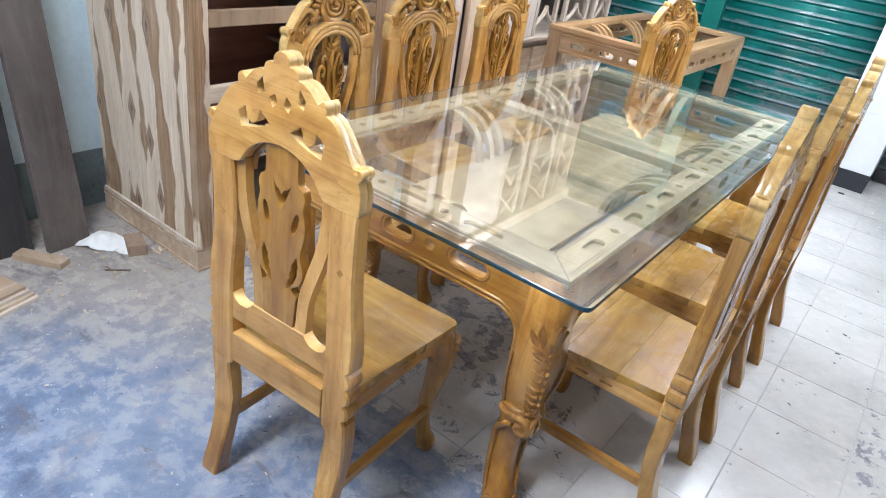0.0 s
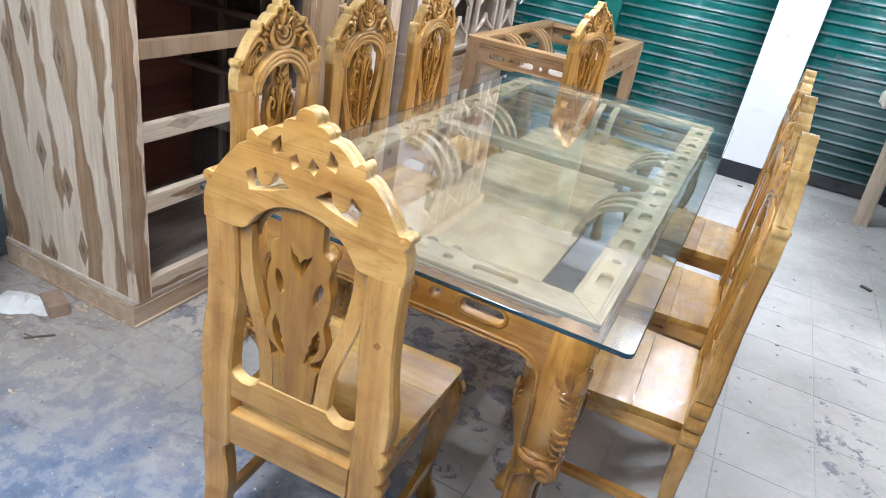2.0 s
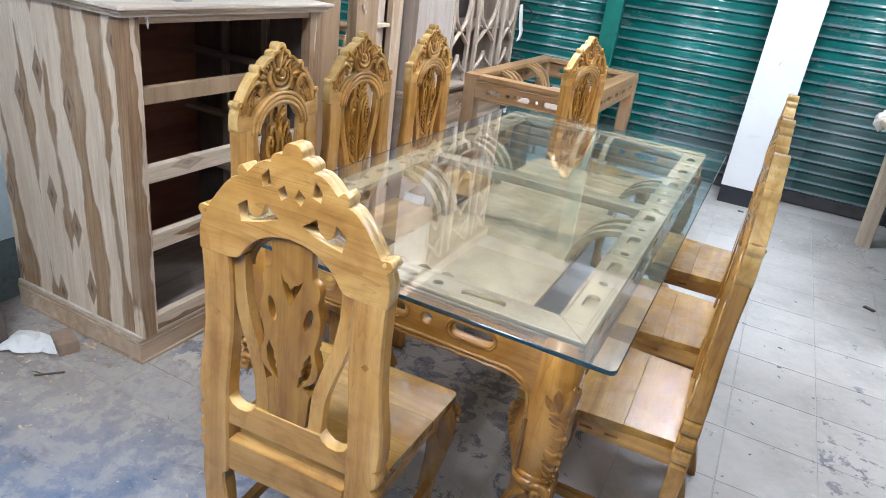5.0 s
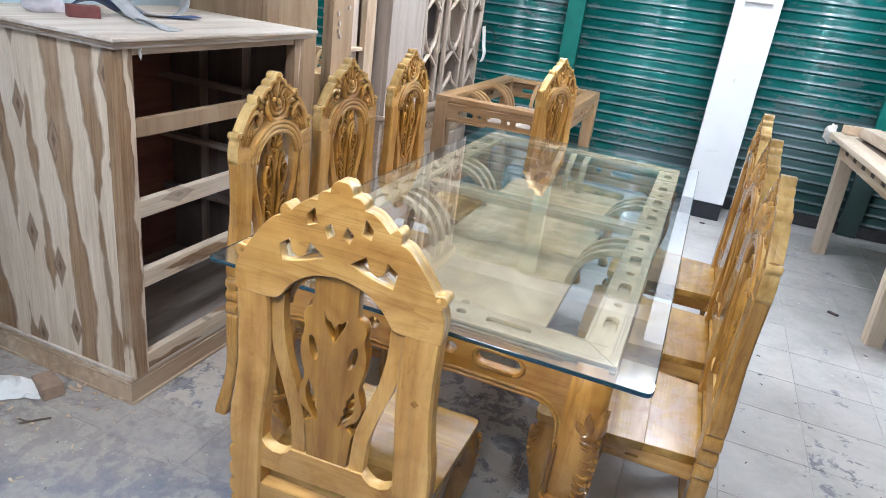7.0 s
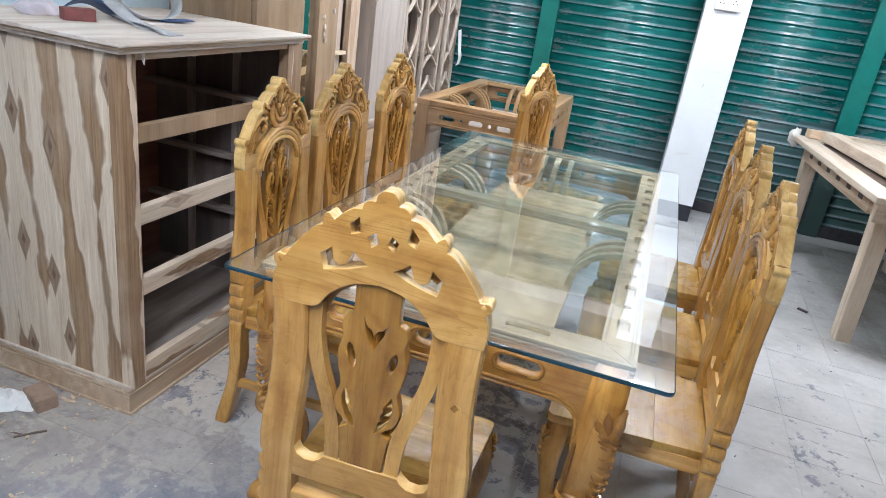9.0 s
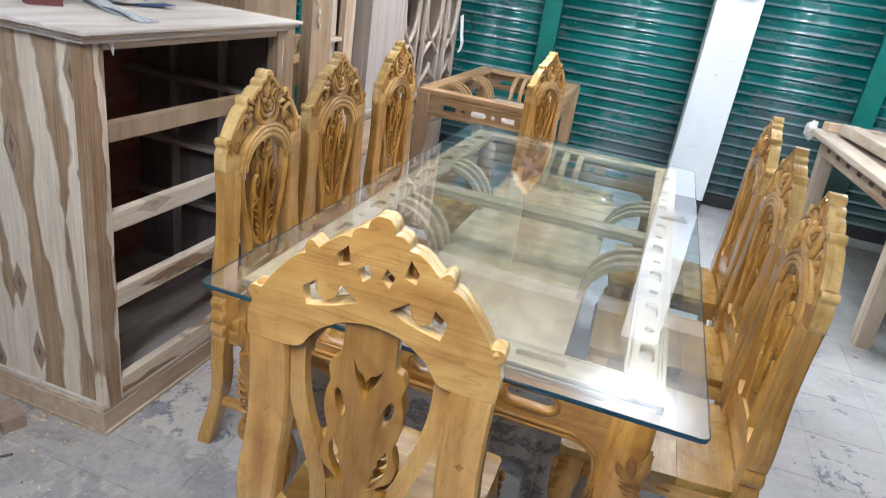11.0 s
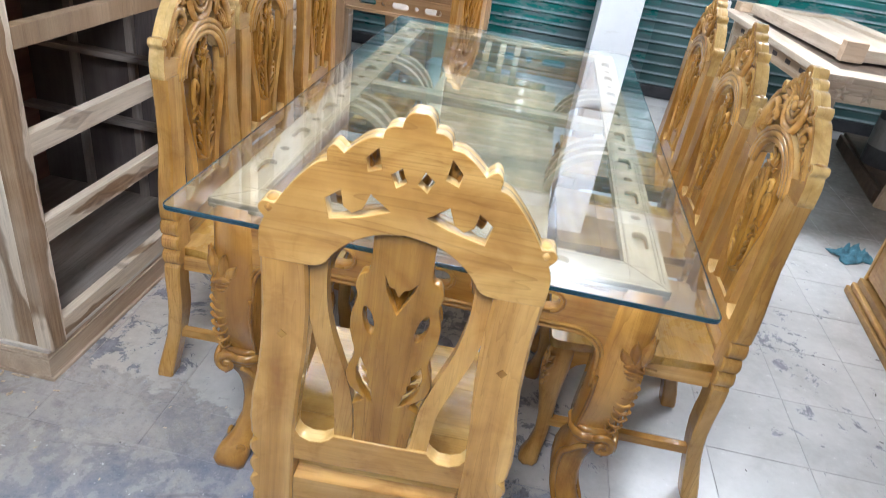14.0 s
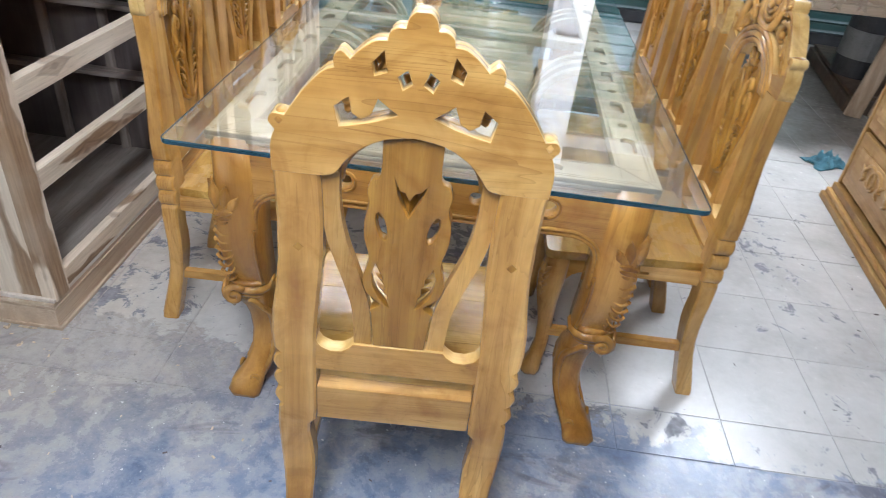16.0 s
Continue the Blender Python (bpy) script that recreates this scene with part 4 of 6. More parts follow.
def build_chair():
    chair = thing("dining_chair", "varnished yellow teak dining chair with carved crest and pierced splat", "chair", "chairs round the table")
    crest_carving(part("crest_rail", pale_sides(crest_board()), [teak["x"], sheen_teak], chair, "crest rail with scroll and leaf carving"))
    part("arch_moulding", arch_moulding(), teak["x"], chair, "", True)
    splat = part("splat", splat_board(), heart_teak, chair, "pierced centre splat of the chair back")
    splat_carving(splat)
    for s in (-1, 1):
        part("stile", stile(s), teak["z"], chair)
        part("curved_slat", curved_slat(s), teak["z"], chair)
        leg = part("front_leg", front_leg(s), teak["z"], chair, "", True)
        knee_carving(s, leg)
        part("plug", boxed(-.006, .006, -.0006, .004, -.006, .006, bevel=0, m=pose(s * .176, .003, .79, 0, 40, 0)), heart_teak, chair, "small square wooden plug")
        part("stretcher", boxed(s * .19 - .011, s * .19 + .011, .01, .42, .150, .178, bevel=.003), teak["y"], chair)
        ring = [(-.19, .388), (.105, .388), (.130, .384), (.150, .374), (.163, .358), (.168, .340), (.19, .338), (.19, .434), (-.19, .434)]
        m = Matrix.Translation((s * .188 + (.011 if s > 0 else -.011), .235, 0)) @ Matrix(((0, 0, -1 if s > 0 else 1, 0), (1, 0, 0, 0), (0, 1, 0, 0), (0, 0, 0, 1)))
        part("side_apron", plate(ring, [slot(-.035, .408, .034, .007), slot(.035, .408, .034, .007)], .022, .002, m), teak["y"], chair)
    dip = [(.152, .512), (.152, .600), (.149, .583), (.141, .570), (.124, .562), (.104, .563), (.090, .573), (.082, .583)]
    ring = [*dip, *[(-x, z) for x, z in dip[::-1]]]
    part("back_rail", pale_sides(plate(ring, (), .030, .002, upright(.006))), [teak["x"], sheen_teak], chair)
    part("seat_rail", boxed(-.149, .149, .002, .034, .384, .470, bevel=.003), teak["x"], chair)
    part("front_apron", plate(arched_apron(.37, .355, .434, .022), (), .022, .002, upright(.435)), teak["x"], chair)
    # the seat is glued up from three boards
    c = .018
    edge = lambda y: .192 + .026 * (y - .0465) / .4055
    cuts = (.178, .327)
    rings = [[(-.150, .0345), (.150, .0345), (.150, .0465), (.192, .0465), (edge(cuts[0]), cuts[0]), (-edge(cuts[0]), cuts[0]), (-.192, .0465), (-.150, .0465)],
             [(-edge(cuts[0]), cuts[0] + .0004), (edge(cuts[0]), cuts[0] + .0004), (edge(cuts[1]), cuts[1]), (-edge(cuts[1]), cuts[1])],
             [(-edge(cuts[1]), cuts[1] + .0004), (edge(cuts[1]), cuts[1] + .0004), (.218, .470 - c), (.218 - c * .3, .470 - c * .3), (.218 - c, .470), (c - .218, .470), (c * .3 - .218, .470 - c * .3), (-.218, .470 - c)]]
    for ring in rings:
        part("seat_board", plate(ring, (), .026, .0006 if ring is rings[1] else .0012, Matrix.Translation((0, 0, .432))), seat_teak, chair)
    return chair


chair = build_chair()
chair.matrix_world = pose(.565, -.318, 0, 0, 0, 3.0)
tagged(chair, "varnished teak dining chair at the table head")
for x, y, turn, text in ((-.197, .525, -87.5, "varnished teak dining chair tucked in beside the raw cabinet"), (-.250, 1.095, -92, "varnished teak dining chair in the middle of the row"), (-.285, 1.76, -90, "varnished teak dining chair beside the lattice cabinet"),
                         (1.345, .505, 91.3, "varnished teak dining chair with its seat under the glass"), (1.349, 1.04, 91.8, "varnished teak dining chair, middle of its row"), (1.355, 1.64, 91, "varnished teak dining chair near the white pillar"),
                         (.285, 2.56, -105, "varnished teak dining chair turned aside before the sanded table")):
    tagged(copy_thing(chair, pose(x, y, 0, 0, 0, turn)), text)

# ---- dining table ----
TX0, TX1, TY0, TY1, TOP = .065, 1.063, .082, 2.195, .766


def slots_row(a, b, c, pitch, length, width, along_y=False):
    """Slots with round holes between them, from a to b along a rail whose middle is c."""
    out = []
    k = round((b - a) / pitch)
    for i in range(k + 1):
        u = a + i * (b - a) / k
        out.append(slot(c, u, length, width, along=1) if along_y else slot(u, c, length, width))
        if i < k:
            h = u + (b - a) / k / 2
            out.append(circle(c, h, width * .36) if along_y else circle(h, c, width * .36))
    return out


def table_leg(sx, sy, mats, parent, carved=True):
    """A cabriole leg; the corner it turns outwards is (sx, sy)."""
    cx = TX1 - .05 if sx > 0 else TX0 + .055
    cy = TY1 - .05 if sy > 0 else TY0 + .05
    rows = [(.752, 0, .100), (.62, 0, .104), (.58, .001, .108), (.54, .003, .111), (.49, .004, .112), (.44, .001, .108), (.39, -.006, .098), (.35, -.013, .086), (.335, -.012, .086), (.315, -.008, .090), (.285, -.012, .082), (.26, -.022, .080), (.22, -.030, .077), (.17, -.031, .074), (.12, -.022, .070), (.075, -.002, .072), (.04, .026, .082), (.014, .036, .086), (.0, .036, .078)]
    bm = bmesh.new()
    foot = lambda z: max(0.0, 1 - z / .2) ** 1.3
    loft(bm, [rounded(cx + sx * (d - (.012 if sx > 0 else .030) * foot(z)), cy + sy * (d + .024 * foot(z)), w, w, z, .28) for z, d, w in rows])
    leg = part("leg", bm, mats["z"], parent, "", True)
    put = carver(leg, mats["z"])
    # a plume wraps the outer corner: an open bud over a ribbed cup, then curled leaves in pairs
    for k in (0, 1):
        up = (0, sy, 0) if k else (sx, 0, 0)

        def spot(u, z, o=.0545):
            return (cx + sx * (o - u), cy + sy * o, z) if k else (cx + sx * o, cy + sy * (o - u), z)
        for u0, z0, u1, z1, w in ((.008, .580, .006, .652, .015), (.024, .578, .036, .640, .014), (.034, .568, .062, .614, .012)):
            put("carved_leaf", leaf, spot(u0, z0, .0535), spot(u1, z1, .0535), w, .008, up)
        for u0, u1, z, w in ((.0, .048, .566, .012), (.0, .044, .551, .011), (.0, .036, .538, .009)):
            put("carved_leaf", leaf, spot(u0, z - .006, .0535), spot(u1, z + .006, .0535), w, .008, up)
        for i in range(7):
            z = .516 - i * .024
            o = .0555 - .0016 * max(0, i - 3) ** 1.7
            reach = .050 - .0035 * i
            line = [spot(.004, z - .002, o), spot(reach * .45, z - .009, o + .001), spot(reach * .85, z - .002, o), spot(reach, z + .010, o - .001)]
            put("carved_leaf", tube, smooth_line(line, 3), (.0066 - .0004 * i, .0025), 6, .9, up)
    put("carved_leaf", drop, (cx + sx * .049, cy + sy * .049, .575), (cx + sx * .051, cy + sy * .051, .660), .014, 8, .9, (sx, sy, 0))
    # clasp: a thick band that ends in a volute on either side of the outer corner
    for k in range(3):
        ang = [math.pi * 2 * i / 16 for i in range(17)]
        h = .036 + (.006, .009, .004)[k]
        put("carved_scroll", tube, [(cx - sx * .004 + h * max(-1, min(1, 1.15 * math.cos(a))), cy - sy * .004 + h * max(-1, min(1, 1.15 * math.sin(a))), .352 - .017 * k) for a in ang], (.009, .013, .010)[k], 8, 1, (0, 0, 1))
    for k in (0, 1):
        curl = []
        for j in range(16):
            r, a = .030 - .0017 * j, 2.5 - .55 * j
            curl.append((.024 + r * math.cos(a), .318 + r * math.sin(a), .049 + .0004 * j))
        curl = [(cx + sx * u, cy + sy * o, z) if k else (cx + sx * o, cy + sy * u, z) for u, z, o in curl]
        put("carved_scroll", tube, curl, (.0105, .006), 7, .9, (0, sy, 0) if k else (sx, 0, 0))
    for k in (0, 1):
        # a moulding runs up the shank from the foot, bends outwards and ends in a curl at the corner
        line = []
        for j in range(9):
            r, a = .004 + .0016 * j, 3.4 - .62 * j
            line.append((-.002 + r * math.cos(a), .050 + r * math.sin(a) * .9, .055))
        for z, d, w in ((.075, -.002, .072), (.11, -.019, .071), (.15, -.029, .073), (.20, -.031, .076), (.245, -.026, .079)):
            line.append((d - w * .36, z, w / 2 + d + .001))
        line += [(-.036, .272, .026), (-.024, .292, .034), (-.008, .304, .040)]
        # bead that carries the apron's moulding down the inner edge of the knee
        edge = [(d - w * .5 + .010, z, d + w / 2 + .0005) for z, d, w in ((.53, .003, .111), (.49, .004, .112), (.44, .001, .108), (.39, -.006, .098), (.352, -.013, .087))]
        put("carved_scroll", tube, smooth_line([(cx + sx * u, cy + sy * o, z) if k else (cx + sx * o, cy + sy * u, z) for u, z, o in edge], 3), .0048, 6, 1, (0, sy, 0) if k else (sx, 0, 0))
        pts = [(cx + sx * u, cy + sy * o, z) if k else (cx + sx * o, cy + sy * u, z) for u, z, o in line]
        pts = [(x - sx * (.012 if sx > 0 else .030) * foot(z), y + sy * .024 * foot(z), z) for x, y, z in pts]
        pts = smooth_line(pts, 2)
        m = len(pts)
        put("carved_scroll", tube, pts, [.0055 + .0075 * max(0, (i / m - .45) / .55) ** 1.2 if i < m - 5 else .009 for i in range(m)], 7, .9, (0, sy, 0) if k else (sx, 0, 0))
    put("carved_scroll", drop, (cx + sx * .030, cy + sy * .030, .350), (cx + sx * .034, cy + sy * .034, .272), .026, 10, 1, (sx, -sy, 0))
    return leg


def beads(bm, a, b, r=.0045):
    tube(bm, [a, b], r, 6, 1, (0.1, 0.2, 1))


table = thing("dining_table", "varnished teak dining table with slotted frame and cabriole legs", "table")
for sx in (-1, 1):
    for sy in (-1, 1):
        table_leg(sx, sy, table_teak, table)
MX = (TX0 + TX1) / 2
end_holes = lambda: [slot(MX - .230, .690, .115, .036), circle(MX - .107, .690, .015), slot(MX, .690, .095, .036), circle(MX + .107, .690, .015), slot(MX + .230, .690, .115, .036)]


def end_ring(x0, x1):
    corner = [(x0 + .05, .520), (x0 + .098, .525), (x0 + .102, .555), (x0 + .108, .582), (x0 + .118, .602), (x0 + .134, .615), (x0 + .155, .622)]
    return [*corner, *[(x0 + x1 - x, z) for x, z in corner[::-1]], (x1 - .05, .754), (x0 + .05, .754)]


for y, face in ((TY0 + .004, -1), (TY1 - .034, 1)):
    ap = part("apron", plate(end_ring(TX0, TX1), end_holes(), .030, .003, upright(y)), table_teak["x"], table, "end apron with slots and round holes")
    bm = bmesh.new()
    fy = y if face < 0 else y + .03
    beads(bm, (TX0 + .12, fy, .747), (TX1 - .12, fy, .747))
    beads(bm, (TX0 + .12, fy, .738), (TX1 - .12, fy, .738), .003)
    for o in (.006, .018):
        half = [(TX0 + .104 - o, .49), (TX0 + .106 - o, .555), (TX0 + .110 - o * .8, .588), (TX0 + .122 - o * .5, .606 + o * .5), (TX0 + .140, .617 + o * .8), (TX0 + .165, .622 + o)]
        line = smooth_line([(x, fy - .001 * (1 if face < 0 else -1), z) for x, z in half], 3)
        line += [(TX0 + TX1 - p.x, p.y, p.z) for p in line[::-1]]
        tube(bm, line, .0048, 6, 1, (0, 1, 0))
    for xc, ln in ((MX - .230, .135), (MX, .115), (MX + .230, .135)):
        ring = slot(xc, .690, ln, .052)
        tube(bm, [(u, fy, v) for u, v in [*ring, ring[0]]], .0035, 5, 1, (0, 1, 0))
    part("moulding", bm, table_teak["x"], ap, "", True)
TM = (TY0 + TY1) / 2
for x, face in ((TX0 + .004, -1), (TX1 - .034, 1)):
    holes = slots_row(-.80, .80, .690, .30, .105, .036)
    ring = [(u - TM, v) for u, v in end_ring(TY0, TY1)]
    m = Matrix(((0, 0, 1, x), (1, 0, 0, TM), (0, 1, 0, 0), (0, 0, 0, 1)))
    ap = part("apron", plate(ring, holes, .030, .003, m), table_teak["y"], table, "long apron with slots and round holes")
    bm = bmesh.new()
    fx = x if face < 0 else x + .03
    for z in (.628, .640, .747):
        beads(bm, (fx, TY0 + .12, z), (fx, TY1 - .12, z))
    part("moulding", bm, table_teak["y"], ap, "", True)
# flat top frame under the glass
RW = .092
for x in (TX0, TX1 - RW):
    c = x + RW / 2
    ring = [(x, TY0), (x + RW, TY0 + RW), (x + RW, TY1 - RW), (x, TY1)] if x < .5 else [(x, TY0 + RW), (x + RW, TY0), (x + RW, TY1), (x, TY1 - RW)]
    fr = part("top_rail", plate(ring, slots_row(.290, 1.99, c, .243, .085, .034, True), .0125, .0015, Matrix.Translation((0, 0, TOP - .0125))), frame_teak["y"], table)
    part("rail_back", plate(ring, (), .0095, .001, Matrix.Translation((0, 0, TOP - .022))), frame_teak["y"], fr)
    bm = bmesh.new()
    for o in (.010, .018, RW - .010):
        u = x + o if x < .5 else x + RW - o
        beads(bm, (u, TY0 + .03, TOP - .0015), (u, TY1 - .03, TOP - .0015), .0028)
    part("bead", bm, frame_teak["y"], fr)
for y in (TY0, TY1 - RW):
    c = y + RW / 2
    ring = [(TX0 + .002, y), (TX1 - .002, y), (TX1 - RW - .002, y + RW), (TX0 + RW + .002, y + RW)] if y < 1 else [(TX0 + RW + .002, y), (TX1 - RW - .002, y), (TX1 - .002, y + RW), (TX0 + .002, y + RW)]
    holes = [slot(MX - .23, c, .115, .032), circle(MX - .107, c, .013), slot(MX, c, .095, .032), circle(MX + .107, c, .013), slot(MX + .23, c, .115, .032)]
    fr = part("top_rail", plate(ring, holes, .0125, .0015, Matrix.Translation((0, 0, TOP - .0125))), frame_teak["x"], table)
    part("rail_back", plate(ring, (), .0095, .001, Matrix.Translation((0, 0, TOP - .022))), frame_teak["x"], fr)
    bm = bmesh.new()
    for o in (.010, .018, RW - .010):
        u = y + o if y < 1 else y + RW - o
        beads(bm, (TX0 + .03, u, TOP - .0015), (TX1 - .03, u, TOP - .0015), .0028)
    part("bead", bm, frame_teak["x"], fr)
part("cross_bar", boxed(TX0 + RW, TX1 - RW, 1.10, 1.175, TOP - .035, TOP - .004, bevel=.004), frame_teak["x"], table)
# shelf board hung from curved slats
BX0, BX1, BY0, BY1, BZ = .292, .828, .30, 1.985, .585
part("shelf_board", boxed(BX0, BX1, BY0, BY1, BZ, BZ + .018, bevel=.002), frame_teak["y"], table)


def hanger(p, q):
    """A curved slat from the frame at p down to the shelf at q, 3 cm wide."""
    p, q = Vector(p), Vector(q)
    out = Vector((q.x - p.x, q.y - p.y, 0))
    side = Vector((-out.y, out.x, 0)).normalized() * .014
    bm = bmesh.new()
    rings = []
    for i in range(13):
        a = math.pi / 2 * i / 12
        c = p + out * math.sin(a) + Vector((0, 0, (q.z - p.z) * (1 - math.cos(a))))
        nrm = (out.normalized() * math.sin(a) * .6 + Vector((0, 0, math.cos(a)))).normalized() * .010
        rings.append([c - side - nrm, c + side - nrm, c + side + nrm, c - side + nrm])
    loft(bm, rings)
    return bm


for yc in (.92, 1.50):
    for k in (-1, 0, 1):
        part("curved_slat", hanger((TX0 + RW - .005, yc + .068 * k, TOP - .016), (BX0 + .014, yc + .068 * k, BZ + .01)), frame_teak["x"], table)
        part("curved_slat", hanger((TX1 - RW + .005, yc + .068 * k, TOP - .016), (BX1 - .014, yc + .068 * k, BZ + .01)), frame_teak["x"], table)
for k in (-1, 0, 1):
    part("curved_slat", hanger((MX - .02 + .07 * k, TY1 - RW + .004, TOP - .016), (MX - .02 + .07 * k, BY1 - .012, BZ + .01)), frame_teak["y"], table)
    part("curved_slat", hanger((MX + .07 * k, TY0 + RW - .004, TOP - .016), (MX + .07 * k, BY0 + .012, BZ + .01)), frame_teak["y"], table)

# glass top
GX, GY, GZ0, GZ1 = 1.150, 2.262, .7685, .780
ring = []
for cx, cy, a0 in ((GX - .02, .02, -90), (GX - .02, GY - .02, 0), (.02, GY - .02, 90), (.02, .02, 180)):
    ring += [(cx + .02 * math.cos(radians(a0 + 15 * i)), cy + .02 * math.sin(radians(a0 + 15 * i))) for i in range(7)]
glass_top = thing("glass_tabletop", "clear rectangular glass top with polished edges on the table", "glass top")
me = plate(ring, (), GZ1 - GZ0, .0022, Matrix.Translation((0, 0, GZ0)))
for name, mat, flat, text in (("pane", clear_glass, True, "clear glass sheet"), ("polished_edge", edge_glass, False, "blue-green polished glass edge")):
    bm = bmesh.new()
    bm.from_mesh(me)
    bmesh.ops.delete(bm, geom=[f for f in bm.faces if (abs(f.normal.z) > .95) != flat], context="FACES")
    part(name, bm, mat, glass_top, text).visible_shadow = False

# ---- raw chest of drawers without its drawers ----
chest = thing("chest_of_drawers", "unfinished striped teak chest frame with its drawers out", "chest", at=pose(-.488, .185, 0, 0, 0, -.5))
CD, CW, CH = .705, .975, 1.256
side = part("side_panel", boxed(-CD, -.045, .012, .030, .10, CH - .035, bevel=.001), striped_side, chest, "side of pale and brown striped boards")
# the far side is dark stock: shade inside the chest put into its colour
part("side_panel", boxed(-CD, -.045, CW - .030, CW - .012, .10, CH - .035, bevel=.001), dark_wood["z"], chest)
part("corner_post", boxed(-.044, 0, .010, .075, .10, CH - .035, bevel=.003), striped_front, chest, "brown corner post")
part("corner_post", boxed(-.044, 0, CW - .075, CW - .010, .10, CH - .035, bevel=.003), striped_front, chest)
for z0, z1 in ((.949, 1.003), (.683, .741), (.433, .494), (.112, .172)):
    part("drawer_rail", boxed(-.036, -.004, .0755, CW - .0755, z0, z1, bevel=.002), wardrobe_wood if z0 > .9 else striped_rail, chest)
part("top_rail", boxed(-.036, -.006, .0755, CW - .0755, 1.198, CH - .035, bevel=.002), raw["y"], chest)
part("back_panel", boxed(-CD, -CD + .012, .031, CW - .031, .10, CH - .035, bevel=0), red_ply["y"], chest, "reddish plywood back")
part("bottom_panel", boxed(-CD + .012, -.038, .031, CW - .031, .112, .124, bevel=0), dusty_ply["y"], chest, "dusty grey bottom board")
for z in (.955, .69, .44):
    part("runner", boxed(-CD + .013, -.045, CW - .105, CW - .053, z + .002, z + .022, bevel=.002), dusty_ply["x"], chest)
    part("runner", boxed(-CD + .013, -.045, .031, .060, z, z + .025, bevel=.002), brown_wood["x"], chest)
for x in (-.25, -.48):
    part("stud", boxed(x - .03, x, CW - .052, CW - .031, .125, 1.19, bevel=.002), dusty_ply["z"], chest)
part("plinth", boxed(-CD - .002, -.008, .0, CW + .004, .012, .076, bevel=.002), raw["y"], chest)
for o, z0, z1 in ((-.002, 0, .0115), (-.005, .0765, .0845), (-.009, .085, .098)):
    part("plinth_moulding", boxed(-CD - .004, -.006 + o + .008, -.004 - o * .3, CW + .004, z0, z1, bevel=.003), raw["y"], chest)
part("plinth_cap", boxed(-CD - .002, -.004, .002, CW - .002, .0985, .112, bevel=.004), grey_raw["y"], chest)
for k, (o, z0, z1) in enumerate(((.020, CH - .0345, CH - .023), (.030, CH - .0225, CH - .012), (.040, CH - .0115, CH))):
    part("top_board", boxed(-CD - .01, o, -o + .012, CW + o - .012, z0, z1, bevel=.003), grey_raw["y"] if k != 1 else raw["y"], chest)

# sanding things on the chest
def ribbon(pts, width, across, thick=.0012):
    """A bent strip along pts."""
    bm = bmesh.new()
    w = Vector(across).normalized() * width / 2
    line = smooth_line(pts, 5)
    rings = []
    for i, p in enumerate(line):
        t = (line[min(i + 1, len(line) - 1)] - line[max(i - 1, 0)]).normalized()
        n = t.cross(w).normalized() * thick
        rings.append([p - w - n, p + w - n, p + w + n, p - w + n])
    loft(bm, rings)
    return bm


T = CH
belt = thing("sanding_belt", "curled grey sanding belts on the chest top", "sanding belt")
for line, wide, lie in (([(-.96, .60, T + .085), (-.89, .60, T + .052), (-.80, .575, T + .018), (-.69, .53, T + .004), (-.60, .50, T + .002), (-.515, .465, T + .003)], .052, (.35, .9, .1)),
                        ([(-.90, .63, T + .010), (-.80, .58, T + .003), (-.70, .53, T + .012), (-.60, .485, T + .010), (-.545, .455, T + .002)], .036, (.5, .85, -.1)),
                        ([(-.97, .66, T + .10), (-.91, .63, T + .060), (-.86, .66, T + .016), (-.83, .75, T + .003), (-.83, .84, T + .022), (-.86, .89, T + .065), (-.90, .89, T + .11), (-.94, .84, T + .12)], .060, (.9, -.15, .25))):
    part("strip", ribbon(line, wide, lie), sandpaper_back, belt, "", True)
tagged(part("folded_sheet", ribbon([(-1.00, .47, T + .004), (-.98, .52, T + .040), (-.95, .57, T + .050), (-.91, .62, T + .020), (-.86, .66, T + .003)], .075, (.8, -.35, .35)), blue_sheet, None, "", True), "slate blue folded sanding sheet on the chest", "sheet")
bm = bmesh.new()
bmesh.ops.create_icosphere(bm, subdivisions=3, radius=1)
for v in bm.verts:
    p = v.co.copy()
    k = 1 + .5 * noise.noise(p * 1.9 + Vector((5, 2, 1))) + .2 * noise.noise(p * 5)
    v.co = Vector((p.x * .055 * k, p.y * .065 * k, max(0.0, (p.z + .35) * .030 * k)))
heap = part("cloth", bm, lilac_cloth, None, "", True)
heap.matrix_world = pose(-1.0, .40, T)
tagged(heap, "crumpled pale lilac cloth on the chest top", "cloth")
tagged(part("sanding_block", boxed(-.048, .048, -.026, .026, 0, .038, bevel=.003, m=pose(-.855, .42, T, 0, 0, 60)), sandpaper_red), "maroon sanding block on the chest top", "sanding block")
tagged(part("sanding_sheet", ribbon([(-.84, .76, T + .002), (-.80, .80, T + .006), (-.765, .85, T + .012)], .10, (1, -.6, .05)), blue_sheet, None, "", True), "dark blue sanding sheet under the belt", "sheet")
bm = bmesh.new()
drop(bm, (-.484, .285, 1.215), (-.482, .287, 1.185), .006)
ball(bm, (-.484, .285, 1.218), .007)
tagged(part("screw_eye", bm, paper_white, None, "", True), "small pale metal eye hanging under the chest top", "screw eye")

